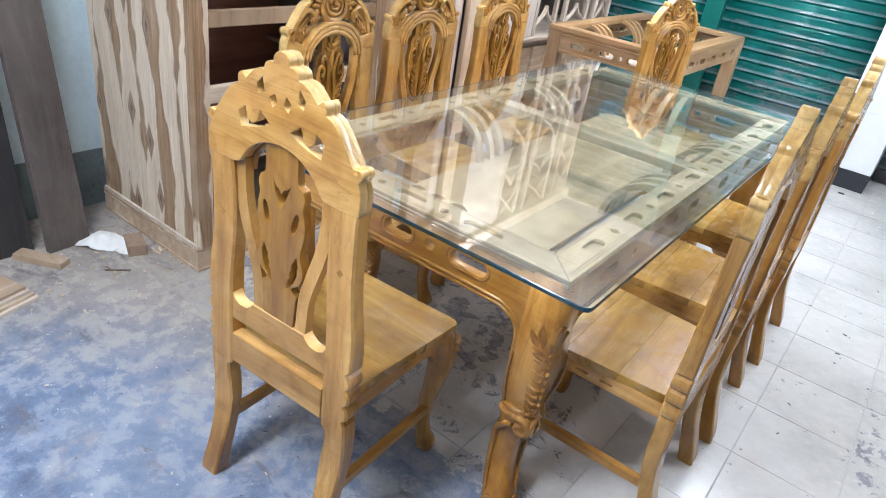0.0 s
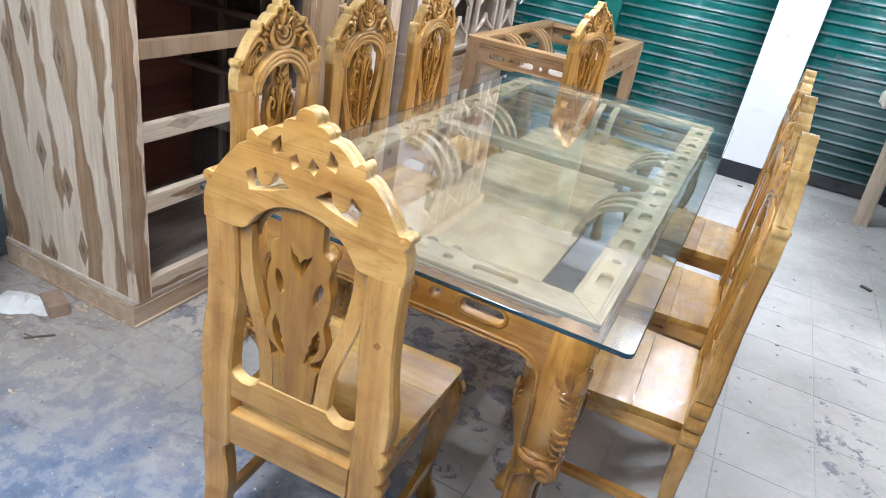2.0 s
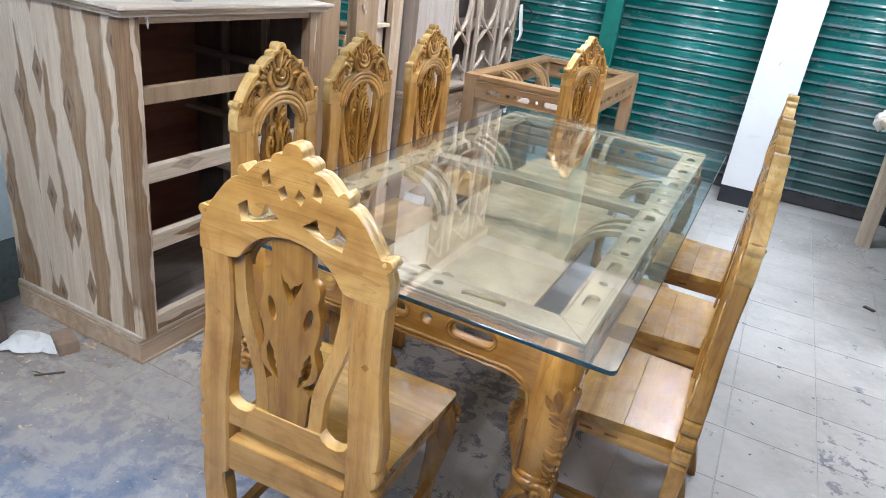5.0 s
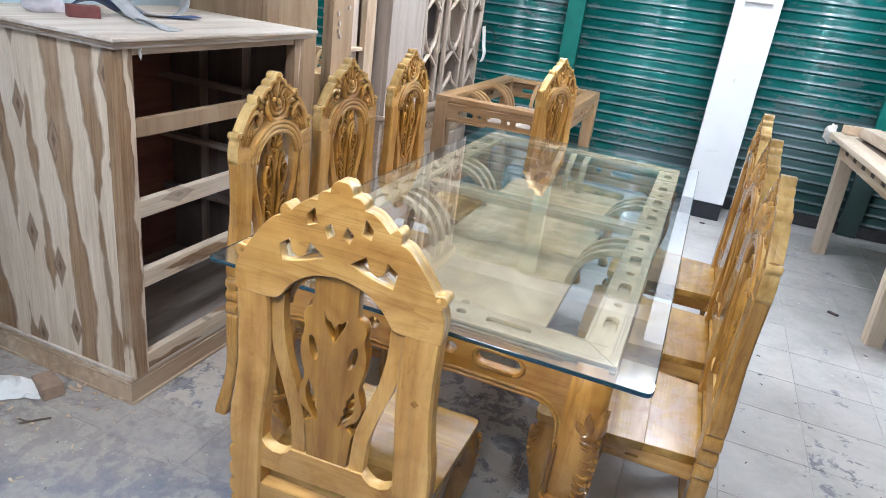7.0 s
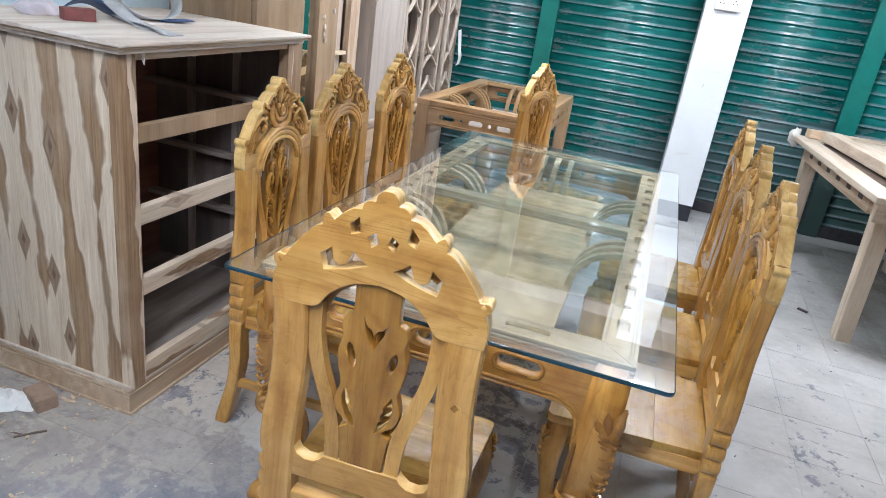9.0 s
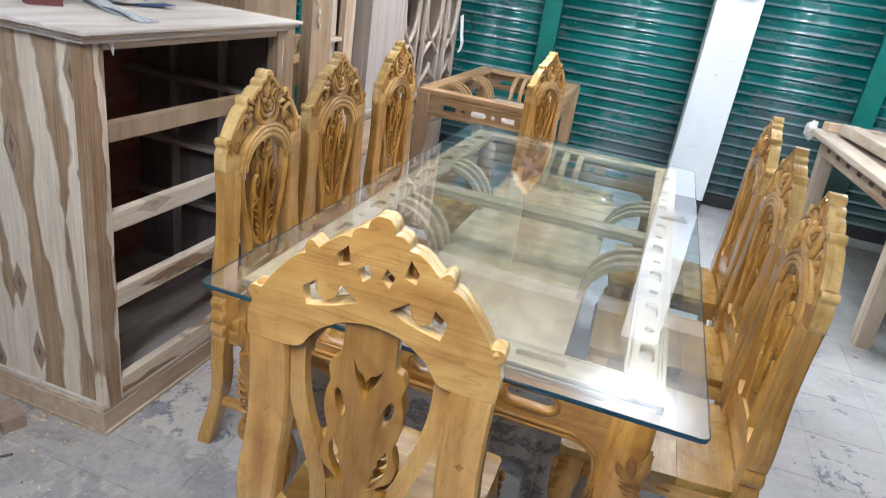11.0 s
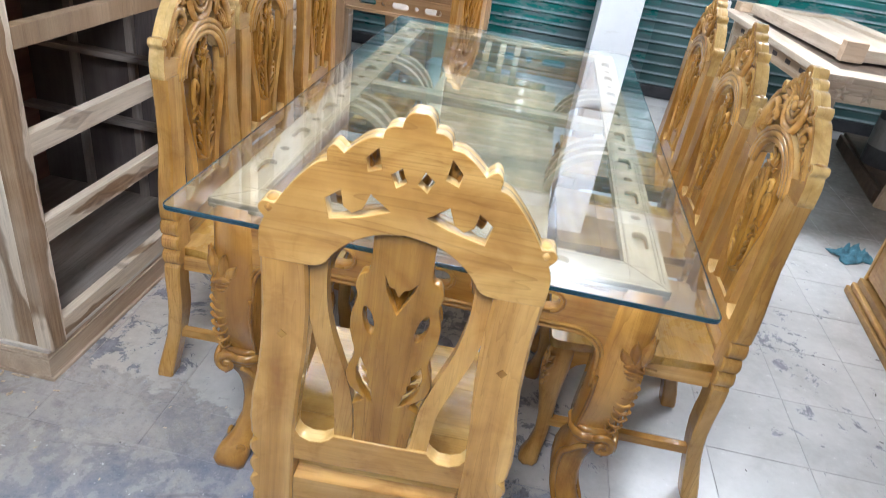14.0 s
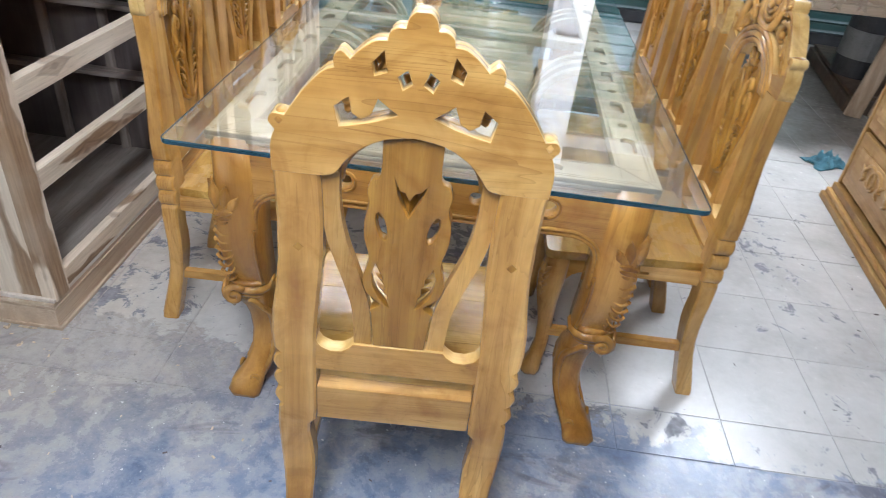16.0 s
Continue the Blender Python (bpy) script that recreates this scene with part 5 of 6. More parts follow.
# ---- wardrobe with a mirror strip, beyond the chest ----
wardrobe = thing("wardrobe", "unfinished teak wardrobe with a narrow mirror door", "wardrobe", at=pose(-.775, 1.30, 0))
WD, WW, WH = .46, 1.02, 2.05
part("side_panel", boxed(-WD, -.03, 0, .02, .08, WH, bevel=.001), wardrobe_wood, wardrobe)
part("side_panel", boxed(-WD, -.03, WW - .02, WW, .08, WH, bevel=.001), raw["z"], wardrobe)
part("back_panel", boxed(-WD, -WD + .01, .021, WW - .021, .08, WH, bevel=0), brown_wood["z"], wardrobe)
part("door", boxed(-.028, 0, .002, .405, .10, WH - .05, bevel=.003), wardrobe_wood, wardrobe, "plain brown door leaf")
swung = pose(-.004, .408, 0, 0, 0, 7.6)
m_door = part("mirror_frame", boxed(-.022, -.004, .0, .139, .10, WH - .05, bevel=.002, m=swung), raw["z"], wardrobe)
part("mirror", boxed(-.0035, .0005, .006, .132, .14, WH - .1, bevel=0, m=swung), mirror_mat, m_door, "narrow mirror strip")
post = part("post", boxed(-.03, .006, .549, .755, .09, WH - .04, bevel=.004), wardrobe_wood, wardrobe, "post with fixed hardware and loose chips")
for i, (y, z) in enumerate(((.59, 1.28), (.60, 1.19), (.615, 1.165), (.70, 1.31), (.605, 1.23))):
    bm = bmesh.new()
    ball(bm, (.012, y, z), .011, .6, 1, 1.4, 6)
    part("chip", bm, grey_raw["z"], post)
part("recessed_panel", boxed(-.06, -.045, .756, .905, .09, WH - .05, bevel=.001), grey_raw["z"], wardrobe)
part("small_shelf", boxed(-.30, -.005, .757, .904, 1.075, 1.095, bevel=.002), raw["y"], wardrobe)
part("post", boxed(-.03, .006, .906, WW, .09, WH - .04, bevel=.004), raw["z"], wardrobe)
part("plinth", boxed(-WD, .012, -.005, WW + .005, 0, .085, bevel=.005), raw["y"], wardrobe)
part("cornice", boxed(-WD, .03, -.02, WW + .02, WH, WH + .06, bevel=.01), raw["y"], wardrobe)
part("peg", boxed(.002, .045, -.085, .03, 1.035, 1.055, bevel=.004), raw["y"], wardrobe, "small pale ledge")

# ---- tall lattice cabinet in raw timber ----
lattice = thing("lattice_cabinet", "tall unfinished showcase with arched lattice doors", "showcase", at=pose(-.70, 2.36, 0))
LD, LW, LH = .40, 1.62, 2.25
part("base_body", boxed(-LD, -.012, 0.01, LW - .01, .08, .64, bevel=.004), lattice_wood["y"], lattice)
part("base_plinth", boxed(-LD, .006, 0, LW, 0, .08, bevel=.006), raw["y"], lattice)
part("base_ledge", boxed(-LD, .035, -.012, LW + .012, .662, .692, bevel=.009), lattice_wood["y"], lattice)
part("base_ledge_moulding", boxed(-LD, .015, -.004, LW + .004, .6405, .6615, bevel=.006), lattice_wood["y"], lattice)
for i in range(3):
    d = part("drawer_front", boxed(-.0115, .006, .04 + i * .52, .52 + i * .52, .42, .62, bevel=.006), raw["y"], lattice)
    bm = bmesh.new()
    for k in (-1, 1):
        line = [(.010, .28 + i * .52 + k * r * math.cos(a) + k * .06, .52 + r * math.sin(a)) for r, a in ((.05 - .003 * j, .45 * j) for j in range(13))]
        tube(bm, line, (.009, .005), 5, .8, (1, 0, 0))
    ball(bm, (.010, .28 + i * .52, .52), .03, .3, 2.2, .5)
    part("carving", bm, raw["y"], d, "", True)
    part("door", boxed(-.0115, .004, .04 + i * .52, .52 + i * .52, .10, .40, bevel=.006), lattice_wood["z"], lattice)
part("side_board", boxed(-.018, .012, .0, .47, .693, LH, bevel=.003), dull_raw, lattice, "broad smooth pale board")
# dark back board carries the gloom behind the lattice in its colour
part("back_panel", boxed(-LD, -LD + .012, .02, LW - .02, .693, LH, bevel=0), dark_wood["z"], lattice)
part("side_panel", boxed(-LD, -.02, LW - .02, LW, .693, LH, bevel=.002), lattice_wood["z"], lattice)
for z in (1.02, 1.45, 1.85):
    part("shelf", boxed(-LD + .013, -.03, .03, LW - .03, z, z + .022, bevel=.002), lattice_wood["y"], lattice)
part("side_panel", boxed(-LD, -.0185, .001, .02, .693, LH, bevel=.001), dull_raw, lattice)
part("cornice", boxed(-LD, .05, -.02, LW + .02, LH, LH + .09, bevel=.015), lattice_wood["y"], lattice)


def lattice_bar(y0, y1, z0, z1):
    return boxed(-.016, .010, y0, y1, z0, z1, bevel=.004)


# uprights in pairs; in each wide bay two ogee arcs cross, with a pointed arch below them
xs = [.480, .745, .880, 1.205, 1.345, 1.580]
for y in xs:
    part("upright", lattice_bar(y, y + .036, .693, LH), lattice_wood["z"], lattice)
for i in (0, 2, 4):
    a, w = xs[i] + .034, xs[i + 1] - xs[i] - .032
    for zc in (1.03, 1.58, 2.13):
        for s in (0, 1):
            for run in ([(0, .26), (.03, .17), (.16, .08), (.38, .025), (.5, .0), (.72, -.035), (1, -.085)], [(.5, -.155), (.44, -.19), (.30, -.225), (0, -.265)]):
                pts = [(-.003, a + w * (q if s == 0 else 1 - q), min(zc + h, LH - .02)) for q, h in run]
                bm = bmesh.new()
                tube(bm, smooth_line(pts, 3), .0125, 6, 1.2, (1, 0, 0))
                part("arc", bm, lattice_wood["z"], lattice)
sheet = thing("plastic_tag", "scrap of white plastic wrap tied to the lattice", "plastic wrap")
part("wrap", ribbon([(-.655, 3.925, 1.20), (-.645, 3.93, 1.12), (-.64, 3.94, 1.05), (-.632, 3.95, 1.00), (-.636, 3.945, .955), (-.645, 3.94, .93)], .040, (.3, 1, .25), .002), paper_white, sheet, "", True)
bm = bmesh.new()
tube(bm, smooth_line([(-.66, 3.90, 1.22), (-.62, 4.02, 1.18), (-.60, 4.08, 1.10), (-.64, 4.0, 1.06), (-.65, 3.93, 1.10)], 5), .004, 5)
part("tie_wire", bm, wire_black, sheet, "", True)

# ---- sanded table waiting for its glass ----
desk = thing("sanded_table", "unvarnished teak table frame with slotted apron, no glass", "table", at=pose(-.505, 2.715, 0))
DX, DY, DZ = .800, 1.50, .825
for x in (0, DX - .085):
    for y in (0, DY - .085):
        bm = bmesh.new()
        rows = [(DZ - .03, 0, .088), (DZ - .20, 0, .088), (.50, 0, .094), (.30, 0, .080), (.15, 0, .070), (0, 0, .078)]
        loft(bm, [rounded(x + .045, y + .045, w, w, z, .2) for z, _, w in rows])
        part("leg", bm, desk_wood["z"], desk)
holes = [slot(.215, 0, .10, .034), circle(.31, 0, .012), slot(.405, 0, .10, .034), circle(.50, 0, .012), slot(.595, 0, .10, .034)]
for y in (.004, DY - .034):
    hs = [[(u, v + DZ - .095) for u, v in h] for h in holes]
    ap = part("apron", plate([(.085, DZ - .155), (DX - .085, DZ - .155), (DX - .085, DZ - .03), (.085, DZ - .03)], hs, .030, .003, upright(y)), desk_wood["x"], desk, "apron with slots and holes")
    bm = bmesh.new()
    for z in (DZ - .150, DZ - .138, DZ - .045):
        beads(bm, (.09, y, z), (DX - .09, y, z))
    part("moulding", bm, desk_wood["x"], ap, "", True)
for x in (.004, DX - .034):
    hs = [[(v + DZ - .095, u) for v, u in h] for h in slots_row(.20, DY - .20, 0, .22, .10, .034, True)]
    ring = [(DZ - .155, .085), (DZ - .155, DY - .085), (DZ - .03, DY - .085), (DZ - .03, .085)]
    m = Matrix(((0, 0, 1, x), (0, 1, 0, 0), (1, 0, 0, 0), (0, 0, 0, 1)))
    part("apron", plate(ring, hs, .030, .003, m), desk_wood["y"], desk)
for x in (0, DX - .095):
    part("top_rail", boxed(x, x + .095, 0, DY, DZ - .029, DZ, bevel=.004), desk_wood["y"], desk)
for y in (0, DY - .095):
    part("top_rail", boxed(.096, DX - .096, y, y + .095, DZ - .029, DZ, bevel=.004), desk_wood["x"], desk)
for i in range(3):
    part("shelf_plank", boxed(.22 + i * .12, .339 + i * .12, .28, DY - .28, DZ - .20, DZ - .182, bevel=.002), dull_raw, desk)
for yc in (.46, .98):
    for k in (-1, 0, 1):
        part("curved_slat", hanger((.09, yc + .07 * k, DZ - .02), (.232, yc + .07 * k, DZ - .19)), desk_wood["x"], desk)
        part("curved_slat", hanger((DX - .09, yc + .07 * k, DZ - .02), (.568, yc + .07 * k, DZ - .19)), desk_wood["x"], desk)
for k in (-1, 0, 1):
    part("curved_slat", hanger((DX / 2 + .07 * k, DY - .09, DZ - .02), (DX / 2 + .07 * k, DY - .29, DZ - .19)), desk_wood["y"], desk)

# ---- raw table frame on the tiled side ----
AT_BENCH = pose(2.065, 2.285, 0, 0, 0, 4.3)
bench = thing("raw_table_frame", "unfinished pale timber table frame with dusty top rails", "table frame", at=AT_BENCH)
BL, BW, BH = 1.80, .95, .86
for y in (.19, BL - .13):
    for x in (.10, BW - .10):
        bm = bmesh.new()
        loft(bm, [rounded(x + .045 + d, y + .045, w, w, z, .12) for z, d, w in ((0, .035, .085), (.40, .02, .090), (BH - .036, 0, .095))])
        part("leg", bm, bench_wood["z"], bench)
part("side_rail", boxed(0, .135, 0, BL, BH - .035, BH, bevel=.005), bench_wood["y"], bench)
part("side_rail", boxed(BW - .135, BW, 0, BL, BH - .035, BH, bevel=.005), bench_wood["y"], bench)
part("end_rail", boxed(.136, BW - .136, 0, .16, BH - .035, BH, bevel=.005), bench_wood["x"], bench)
part("end_rail", boxed(.136, BW - .136, BL - .16, BL, BH - .035, BH, bevel=.005), bench_wood["x"], bench)
part("infill_board", boxed(.137, BW - .137, .162, BL - .162, BH - .030, BH - .012, bevel=.002), brown_wood["y"], bench, "rough brown board between the rails")
ap = part("apron", boxed(.085, .110, .285, BL - .14, BH - .15, BH - .036, bevel=.004), raw["y"], bench, "long brown apron with dark slots")
# dark plates on the apron stand in for the shade inside its slots
for i in range(6):
    part("slot", boxed(.083, .0855, .40 + .21 * i, .47 + .21 * i, BH - .105, BH - .08, bevel=.001), dark_chip, ap)
fr = part("apron", boxed(.02, BW - .02, .012, .035, BH - .13, BH - .036, bevel=.004), bench_wood["x"], bench, "carved end apron with star flowers")
bm = bmesh.new()
for i in range(6):
    c = Vector((.11 + .13 * i, .009, BH - .083))
    for k in range(5):
        a = 2 * math.pi * k / 5 + .3
        drop(bm, c, c + Vector((.040 * math.cos(a), 0, .040 * math.sin(a))), .012)
tube(bm, [(.06, .013, BH - .083), (.82, .013, BH - .083)], .005, 6)
part("star_carving", bm, bench_wood["x"], fr, "", True)
stack = thing("loose_frame", "second raw timber frame lying on the table frame", "timber frame", at=AT_BENCH @ pose(.235, .42, BH, 0, 0, 3))
part("long_rail", boxed(0, .12, 0, 1.28, .002, .070, bevel=.004), bench_wood["y"], stack)
part("long_rail", boxed(.50, .62, 0, 1.28, .002, .070, bevel=.004), bench_wood["y"], stack)
part("short_rail", boxed(.121, .499, .0, .11, .004, .066, bevel=.004), bench_wood["x"], stack)
part("short_rail", boxed(.121, .499, 1.17, 1.27, .004, .066, bevel=.004), bench_wood["x"], stack)
part("corner_block", boxed(-.02, .10, -.055, -.002, .002, .105, bevel=.004), raw["x"], stack, "brown sawn corner block")
part("panel_board", boxed(.125, .495, .115, 1.165, .040, .052, bevel=.002), bench_wood["y"], stack)
tagged(part("timber_block", boxed(-.06, .06, -.04, .04, .002, .06, bevel=.006, m=AT_BENCH @ pose(.14, BL - .06, BH, 0, 0, 10)), raw["x"]), "small sawn block on the raw frame", "timber block")
bm = bmesh.new()
bmesh.ops.create_icosphere(bm, subdivisions=3, radius=1)
for v in bm.verts:
    p = v.co.copy()
    k = 1 + .55 * noise.noise(p * 1.6) + .18 * noise.noise(p * 4)
    v.co = Vector((p.x * .036 * k, p.y * .055 * k, p.z * .06 * k))
wad = part("cloth_wad", bm, wad_cloth, None, "", True)
wad.matrix_world = AT_BENCH @ pose(.015, BL - .03, BH - .012)
tagged(wad, "wad of white cloth on the rail end", "cloth")
for x, y in ((2.98, 2.98), (3.14, 3.0)):
    tagged(part("leaning_plank", boxed(-.05, .05, -.015, .015, 0, 1.75, bevel=.003, m=pose(x, y, 0, -6, 9, 0)), raw["z"]), "raw plank leaning beside the table frame", "plank", "leaning planks")
# drum and dark cabinet base beneath and behind it
drum = thing("drum", "scuffed dark drum with a pale band beside the raw frame", "drum", at=pose(3.16, 3.52, .12))
for n, r, z0, z1, m in (("lower", .15, 0, .12, dark_steel), ("band", .152, .121, .30, pale_steel), ("upper", .15, .301, .50, dark_steel)):
    bm = bmesh.new()
    bmesh.ops.create_cone(bm, cap_ends=True, segments=28, radius1=r, radius2=r, depth=z1 - z0, matrix=pose(0, 0, (z0 + z1) / 2))
    part(n + "_shell", bm, m, drum, "", False)
low = thing("brown_cabinet", "brown stained cabinet base behind the raw frame", "cabinet", at=pose(2.945, 3.05, 0, 0, 0, -9))
part("plinth", boxed(0, 1.2, 0, 1.2, 0, .09, bevel=.01), brown_wood["x"], low)
part("plinth_moulding", boxed(.02, 1.18, .02, 1.18, .091, .119, bevel=.01), brown_wood["x"], low)
part("corner_post", boxed(.10, .22, .03, .15, .12, .72, bevel=.006), brown_wood["z"], low)
part("corner_post", boxed(1.0, 1.12, .03, .15, .12, .72, bevel=.006), brown_wood["z"], low)
part("back_board", boxed(.10, 1.12, .68, .71, .12, .72, bevel=.004), brown_wood["x"], low)

# ---- varnished carved drawer cabinet ----
carved = thing("carved_cabinet", "honey varnished cabinet with carved drawer fronts on a moulded plinth", "cabinet", at=pose(2.335, 1.785, 0, 0, 0, -5.2))
KL, KD, KH = 1.15, .50, .95
for k, (o, z0, z1) in enumerate(((.0, 0, .035), (-.012, .0355, .062), (-.026, .0625, .098))):
    part("plinth_step", boxed(-o, KD, -KL, 0 + o, z0, z1, bevel=.008), carved_wood["y"], carved)
part("carcase", boxed(.066, KD, -KL + .02, -.03, .0985, KH, bevel=.004), carved_wood["y"], carved)
part("top", boxed(.02, KD, -KL, 0, KH + .001, KH + .03, bevel=.008), carved_wood["y"], carved)
for i in range(3):
    z0 = .115 + i * .275
    dr = part("drawer_front", boxed(.044, .0655, -KL + .05, -.055, z0, z0 + .255, bevel=.006), carved_wood["y"], carved)
    part("drawer_panel", boxed(.036, .0435, -KL + .11, -.115, z0 + .055, z0 + .20, bevel=.003), carved_wood["y"], dr)
    bm = bmesh.new()
    for c in (-.32, -.58, -.84):
        for s in (-1, 1):
            line = [(.034, c + s * (.02 + r * math.cos(a)), z0 + .125 + r * math.sin(a)) for r, a in ((.07 - .0035 * j, .42 * j) for j in range(15))]
            tube(bm, line, (.011, .006), 6, .8, (1, 0, 0))
            for k in range(3):
                drop(bm, (.034, c + s * .06, z0 + .12), (.034, c + s * (.10 + .012 * k), z0 + .09 + .035 * k), .012, 6, .7, (1, 0, 0))
    part("drawer_carving", bm, carved_wood["y"], dr, "", True)
part("corner_pilaster", boxed(.040, .0655, -.054, -.03, .10, KH, bevel=.005), carved_wood["z"], carved)

# teal rag on the floor
bm = bmesh.new()
random.seed(4)
bmesh.ops.create_grid(bm, x_segments=22, y_segments=16, size=.5)
for v in bm.verts:
    x, y = v.co.x, v.co.y
    h = abs(noise.noise((x * 4, y * 5, 1.3))) * .14 + abs(noise.noise((x * 11, y * 9, 4))) * .03
    fall = max(0.0, 1 - (x * x + y * y) * 3.4)
    v.co = Vector((x * .19 * (1 + .3 * noise.noise((x * 3, y * 3, 7))), y * .14 * (1 + .3 * noise.noise((x * 3, y * 3, 9))), .006 + h * fall))
ret = bmesh.ops.extrude_face_region(bm, geom=bm.faces[:])
for v in [g for g in ret["geom"] if isinstance(g, bmesh.types.BMVert)]:
    v.co.z -= .005
rag = part("rag", bm, teal_cloth, None, "", True)
rag.matrix_world = pose(2.52, 2.17, 0, 0, 0, 15)
tagged(rag, "crumpled teal cloth rag on the tiles", "rag")

# ---- boards and scraps beside the chest ----
def leaning(x, y, w, h, t, m, lean, turn, text, shade):
    ob = part("leaning_board", boxed(-t, 0, -w / 2, w / 2, 0, h, bevel=.003, m=pose(x, y, 0, 0, -lean, turn)), shade)
    return tagged(ob, text, "board", "boards against the wall")


leaning(-.955, -.085, .165, 2.1, .03, 0, 7.2, 4, "dark weathered board leaning against the blue wall", dark_wood["z"])
leaning(-1.01, -.30, .20, 2.1, .03, 0, 5.8, 0, "black stained board leaning against the blue wall", black_board)
leaning(-1.04, -.52, .20, 2.0, .03, 0, 5.2, -3, "dark board leaning against the blue wall", dark_wood["z"])
tagged(part("offcut_plank", boxed(-.10, .10, -.028, .028, 0, .025, bevel=.003, m=pose(-.915, -.215, 0, 0, 0, 28)), raw["x"]), "brown offcut plank on the floor", "plank")
pile = thing("plywood_stack", "short stack of plywood offcuts on the floor", "plywood", at=pose(-.86, -.52, 0, 0, 0, 14))
for i in range(4):
    part("sheet", boxed(-.22 + .004 * i, .22 - .012 * i, -.14, .14 - .006 * i, .012 * i, .0116 + .012 * i, bevel=.001), raw["y"] if i % 2 else grey_raw["y"], pile)
tagged(part("wood_block", boxed(-.055, .055, -.035, .035, 0, .05, bevel=.004, m=pose(-.79, .095, 0, 0, 0, -20)), brick_red), "small brown timber block beside the chest plinth", "wood block")
bm = bmesh.new()
bmesh.ops.create_grid(bm, x_segments=9, y_segments=7, size=1)
random.seed(21)
for v in bm.verts:
    p = v.co
    v.co = Vector((p.x * .105 + random.uniform(-.008, .008), p.y * .062 * (1 - .25 * p.x) + random.uniform(-.007, .007), .010 + max(0.0, .045 * (1 - abs(p.y - .25 * p.x)) * (1 - .6 * p.x * p.x)) * random.uniform(.55, 1.1)))
low_rim = {v for v in bm.verts if v.is_boundary}
for v in low_rim:
    v.co.z = random.uniform(.001, .016)
bmesh.ops.triangulate(bm, faces=bm.faces[:])
ret = bmesh.ops.extrude_face_region(bm, geom=bm.faces[:])
for v in [q for q in ret["geom"] if isinstance(q, bmesh.types.BMVert)]:
    v.co.z += .0012
paper = part("crumpled_paper", bm, paper_white)
paper.matrix_world = pose(-.885, .045, 0, 0, 0, 25)
tagged(paper, "crumpled sheet of white paper on the floor", "paper")
bm = bmesh.new()
bmesh.ops.create_icosphere(bm, subdivisions=3, radius=1)
for v in bm.verts:
    p = v.co.copy()
    k = 1 + .6 * noise.noise(p * 2.6 + Vector((3, 1, 2))) + .2 * abs(noise.noise(p * 6))
    v.co = Vector((p.x * .035 * k, p.y * .022 * k, max(0.0, (p.z + .3) * .014 * k)))
paper = part("paper_scrap", bm, paper_white)
paper.matrix_world = pose(-.605, -.555, 0, 0, 0, 30)
tagged(paper, "small white paper scrap on the concrete", "paper")

# shavings, chips and dark scraps
random.seed(11)


def scatter(name, count, area, size, mat, label):
    bm = bmesh.new()
    for _ in range(count):
        x, y = random.uniform(area[0], area[1]), random.uniform(area[2], area[3])
        s = size * random.uniform(.4, 1.3)
        box(bm, -s, s, -s * random.uniform(.15, .6), s * random.uniform(.15, .6), 0, s * .18, m=pose(x, y, .0008, random.uniform(-6, 6), random.uniform(-6, 6), random.uniform(0, 180)))
    return tagged(part(name, bm, mat), label, "debris", kind="stuff")


scatter("shavings", 60, (-1.1, -.45, -.3, .17), .009, chip_wood, "pale wood shavings beside the chest")
scatter("chips", 70, (-.9, .5, -1.2, .25), .005, chip_wood, "tiny pale chips on the concrete")
scatter("scraps", 40, (1.35, 2.3, .1, 3.9), .007, dark_chip, "dark scraps on the tiles")
scatter("specks", 60, (-1.0, .6, -1.1, .1), .0045, dark_chip, "dark specks on the concrete")


def shaving(x, y, turn, length, wide, lift, text):
    """A curled, ragged sliver off the plane."""
    bm = bmesh.new()
    last = None
    for i in range(7):
        u = i / 6 - .5
        z = .003 + lift * (4 * u * u if lift > .008 else .5 + .5 * math.sin(7 * u + turn))
        half = wide * (1 - abs(u) * .9) * random.uniform(.75, 1.1) / 2
        pair = [bm.verts.new((u * length, e * half + .25 * wide * math.sin(4 * u), z + (.3 * lift if e > 0 else 0))) for e in (-1, 1)]
        if last:
            bm.faces.new((last[0], pair[0], pair[1], last[1]))
        last = pair
    ob = part("wood_shaving", bm, chip_wood)
    ob.matrix_world = pose(x, y, 0, 0, 0, turn)
    thick = ob.modifiers.new("thickness", "SOLIDIFY")
    thick.thickness = .002
    tagged(ob, text, "wood shaving", "shavings beside the chest")


for shaved in ((-.722, .144, -8, .062, .016, .006, "long pale wood shaving beside the chest"), (-.715, .166, 10, .026, .020, .014, "curled pale wood shaving at the chest plinth"),
               (-.643, .163, 30, .018, .012, .008, "short pale wood shaving beside the chest"), (-.589, .174, -3, .055, .008, .003, "thin pale sliver along the chest plinth"), (-.566, .101, 60, .018, .010, .006, "small pale wood shaving on the concrete")):
    shaving(*shaved)
stick = bmesh.new()
tube(stick, [(-.715, -.075, .004), (-.675, -.03, .006), (-.655, -.005, .004)], .004, 5)
tube(stick, [(-.735, -.06, .004), (-.70, -.055, .005)], .003, 5)
tagged(part("splinter", stick, brown_wood["y"]), "thin brown wood splinter on the floor", "splinter")
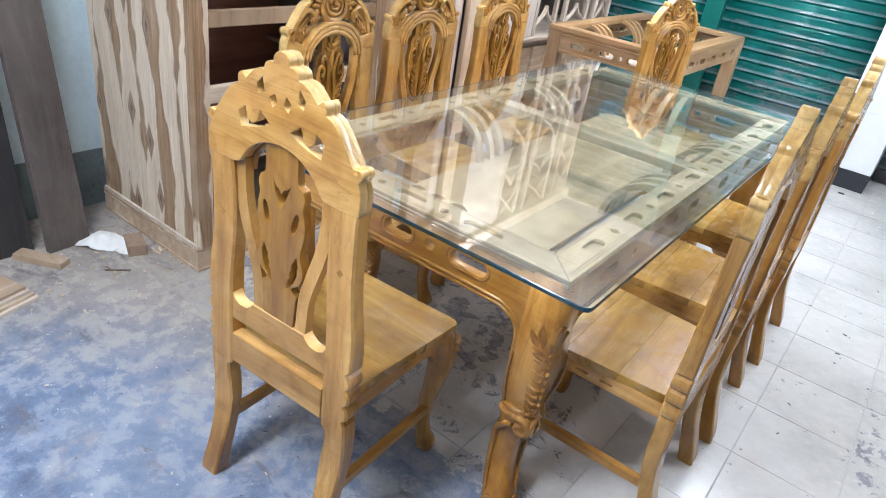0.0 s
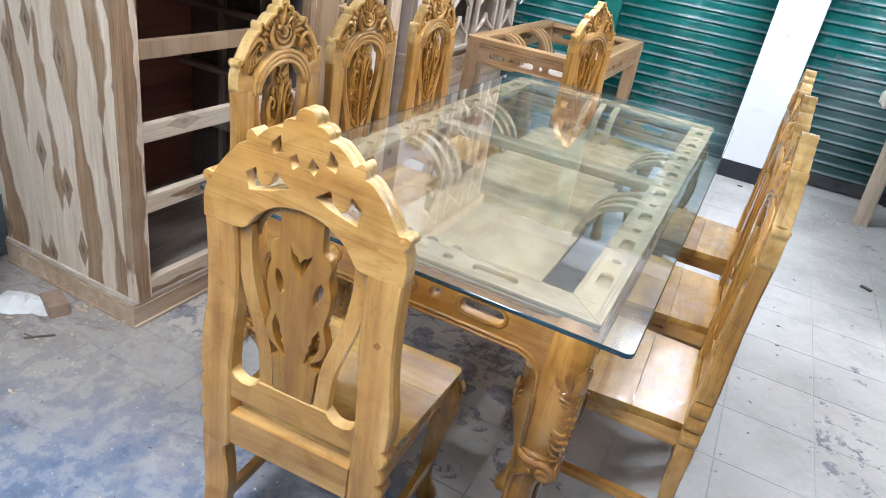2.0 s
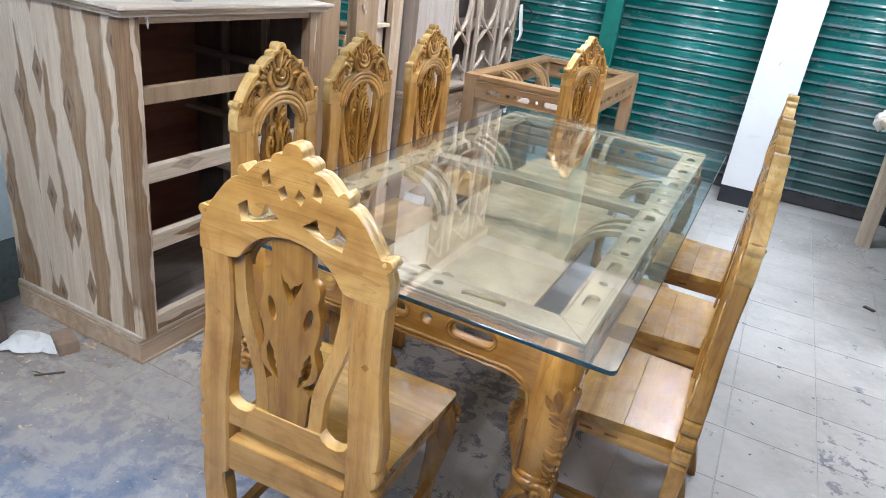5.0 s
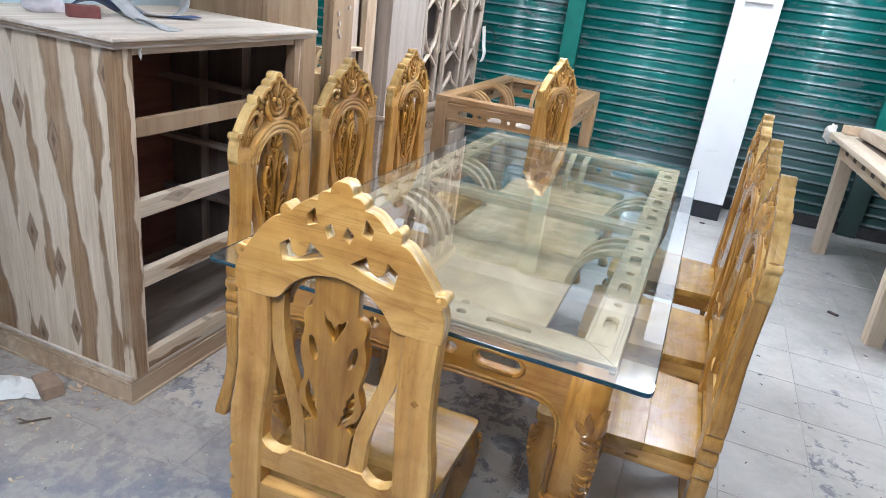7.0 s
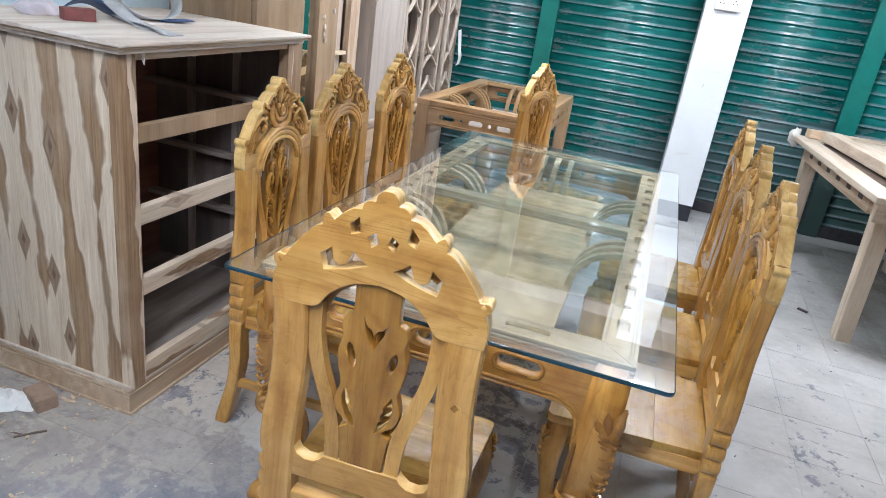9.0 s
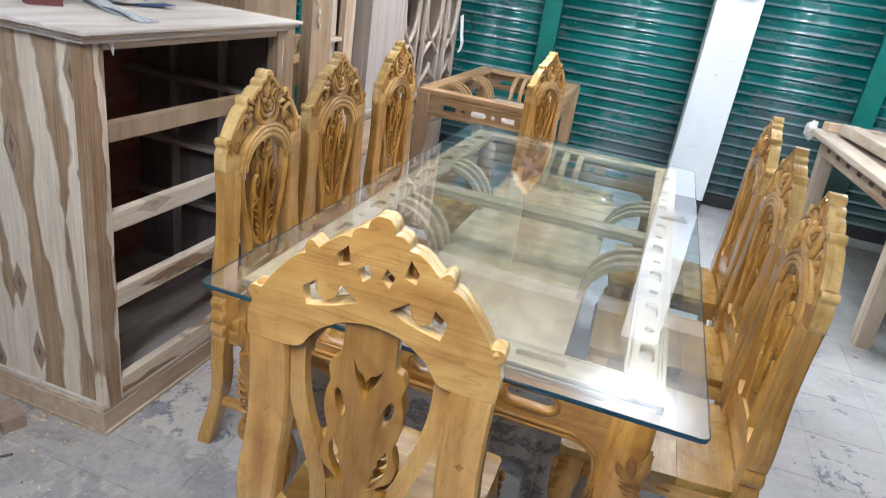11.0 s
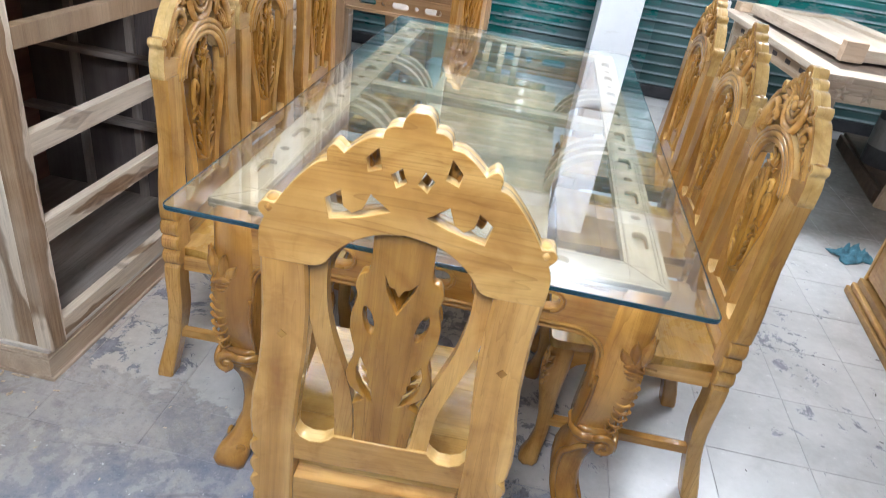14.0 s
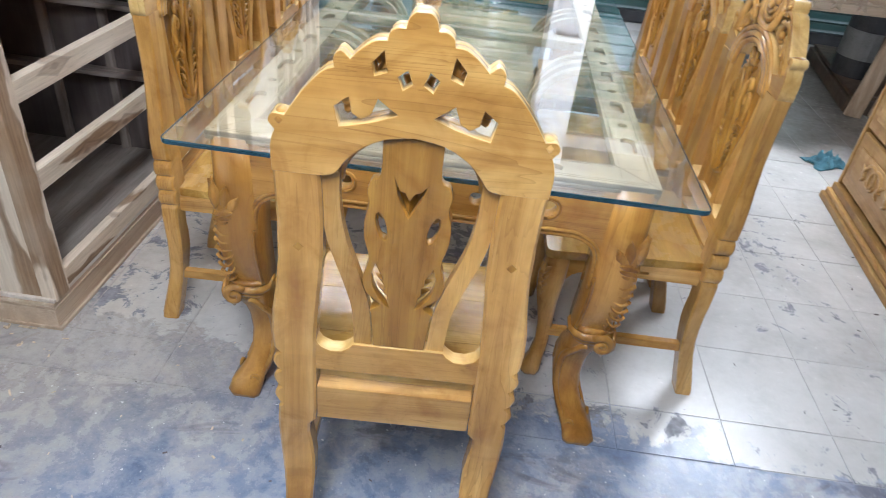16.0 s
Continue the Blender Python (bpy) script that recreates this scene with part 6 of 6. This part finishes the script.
tagged(part("rubber_scrap", boxed(-.03, .03, -.012, .012, 0, .01, bevel=.002, m=pose(2.076, 2.82, 0, 0, 0, -35)), dark_chip), "dark scrap on the tiles", "scrap")
tagged(part("rubber_scrap", boxed(-.02, .02, -.01, .01, 0, .008, bevel=.002, m=pose(1.30, 4.06, 0, 0, 0, 5)), dark_chip), "dark scrap at the pillar foot", "scrap")

# ---- floor: concrete in front, cement tiles beyond ----
EDGE = .036
tagged(part("floor_concrete", boxed(WEST - .15, EAST, SOUTH, EDGE - .001, -.1, .0, bevel=0), concrete_mat), "bluish stained concrete floor with sawdust", "floor", kind="structure")
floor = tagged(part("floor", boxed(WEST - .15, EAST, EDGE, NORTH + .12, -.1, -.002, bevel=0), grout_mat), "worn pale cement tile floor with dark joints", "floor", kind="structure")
PITCH, JOINT = .3225, .0024
meshes = {}


def tile(x0, x1, y0, y1):
    key = (round(x1 - x0, 3), round(y1 - y0, 3))
    if key not in meshes:
        bm = bmesh.new()
        w, d = (x1 - x0) / 2, (y1 - y0) / 2
        a = [bm.verts.new((sx * w, sy * d, -.003)) for sx, sy in ((-1, -1), (1, -1), (1, 1), (-1, 1))]
        b = [bm.verts.new((sx * (w - .0012), sy * (d - .0012), 0)) for sx, sy in ((-1, -1), (1, -1), (1, 1), (-1, 1))]
        bm.faces.new(b)
        for i in range(4):
            bm.faces.new((a[i], a[(i + 1) % 4], b[(i + 1) % 4], b[i]))
        me = bpy.data.meshes.new("tile")
        bm.to_mesh(me)
        bm.free()
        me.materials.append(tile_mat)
        meshes[key] = me
    ob = new("tile", meshes[key])
    ob.parent = floor
    ob.location = ((x0 + x1) / 2, (y0 + y1) / 2, random.uniform(-.0006, .0004))
    ob.rotation_euler = (random.uniform(-.0012, .0012), random.uniform(-.0012, .0012), 0)


x_lines = [1.147 + PITCH * i for i in range(-7, 16)]
y_lines = [EDGE + JOINT] + [.201 + PITCH * i for i in range(0, 14)]
for xa, xb in zip(x_lines, x_lines[1:]):
    for ya, yb in zip(y_lines, y_lines[1:]):
        tile(xa + JOINT / 2, xb - JOINT / 2, ya + (0 if ya < .1 else JOINT / 2), yb - JOINT / 2)
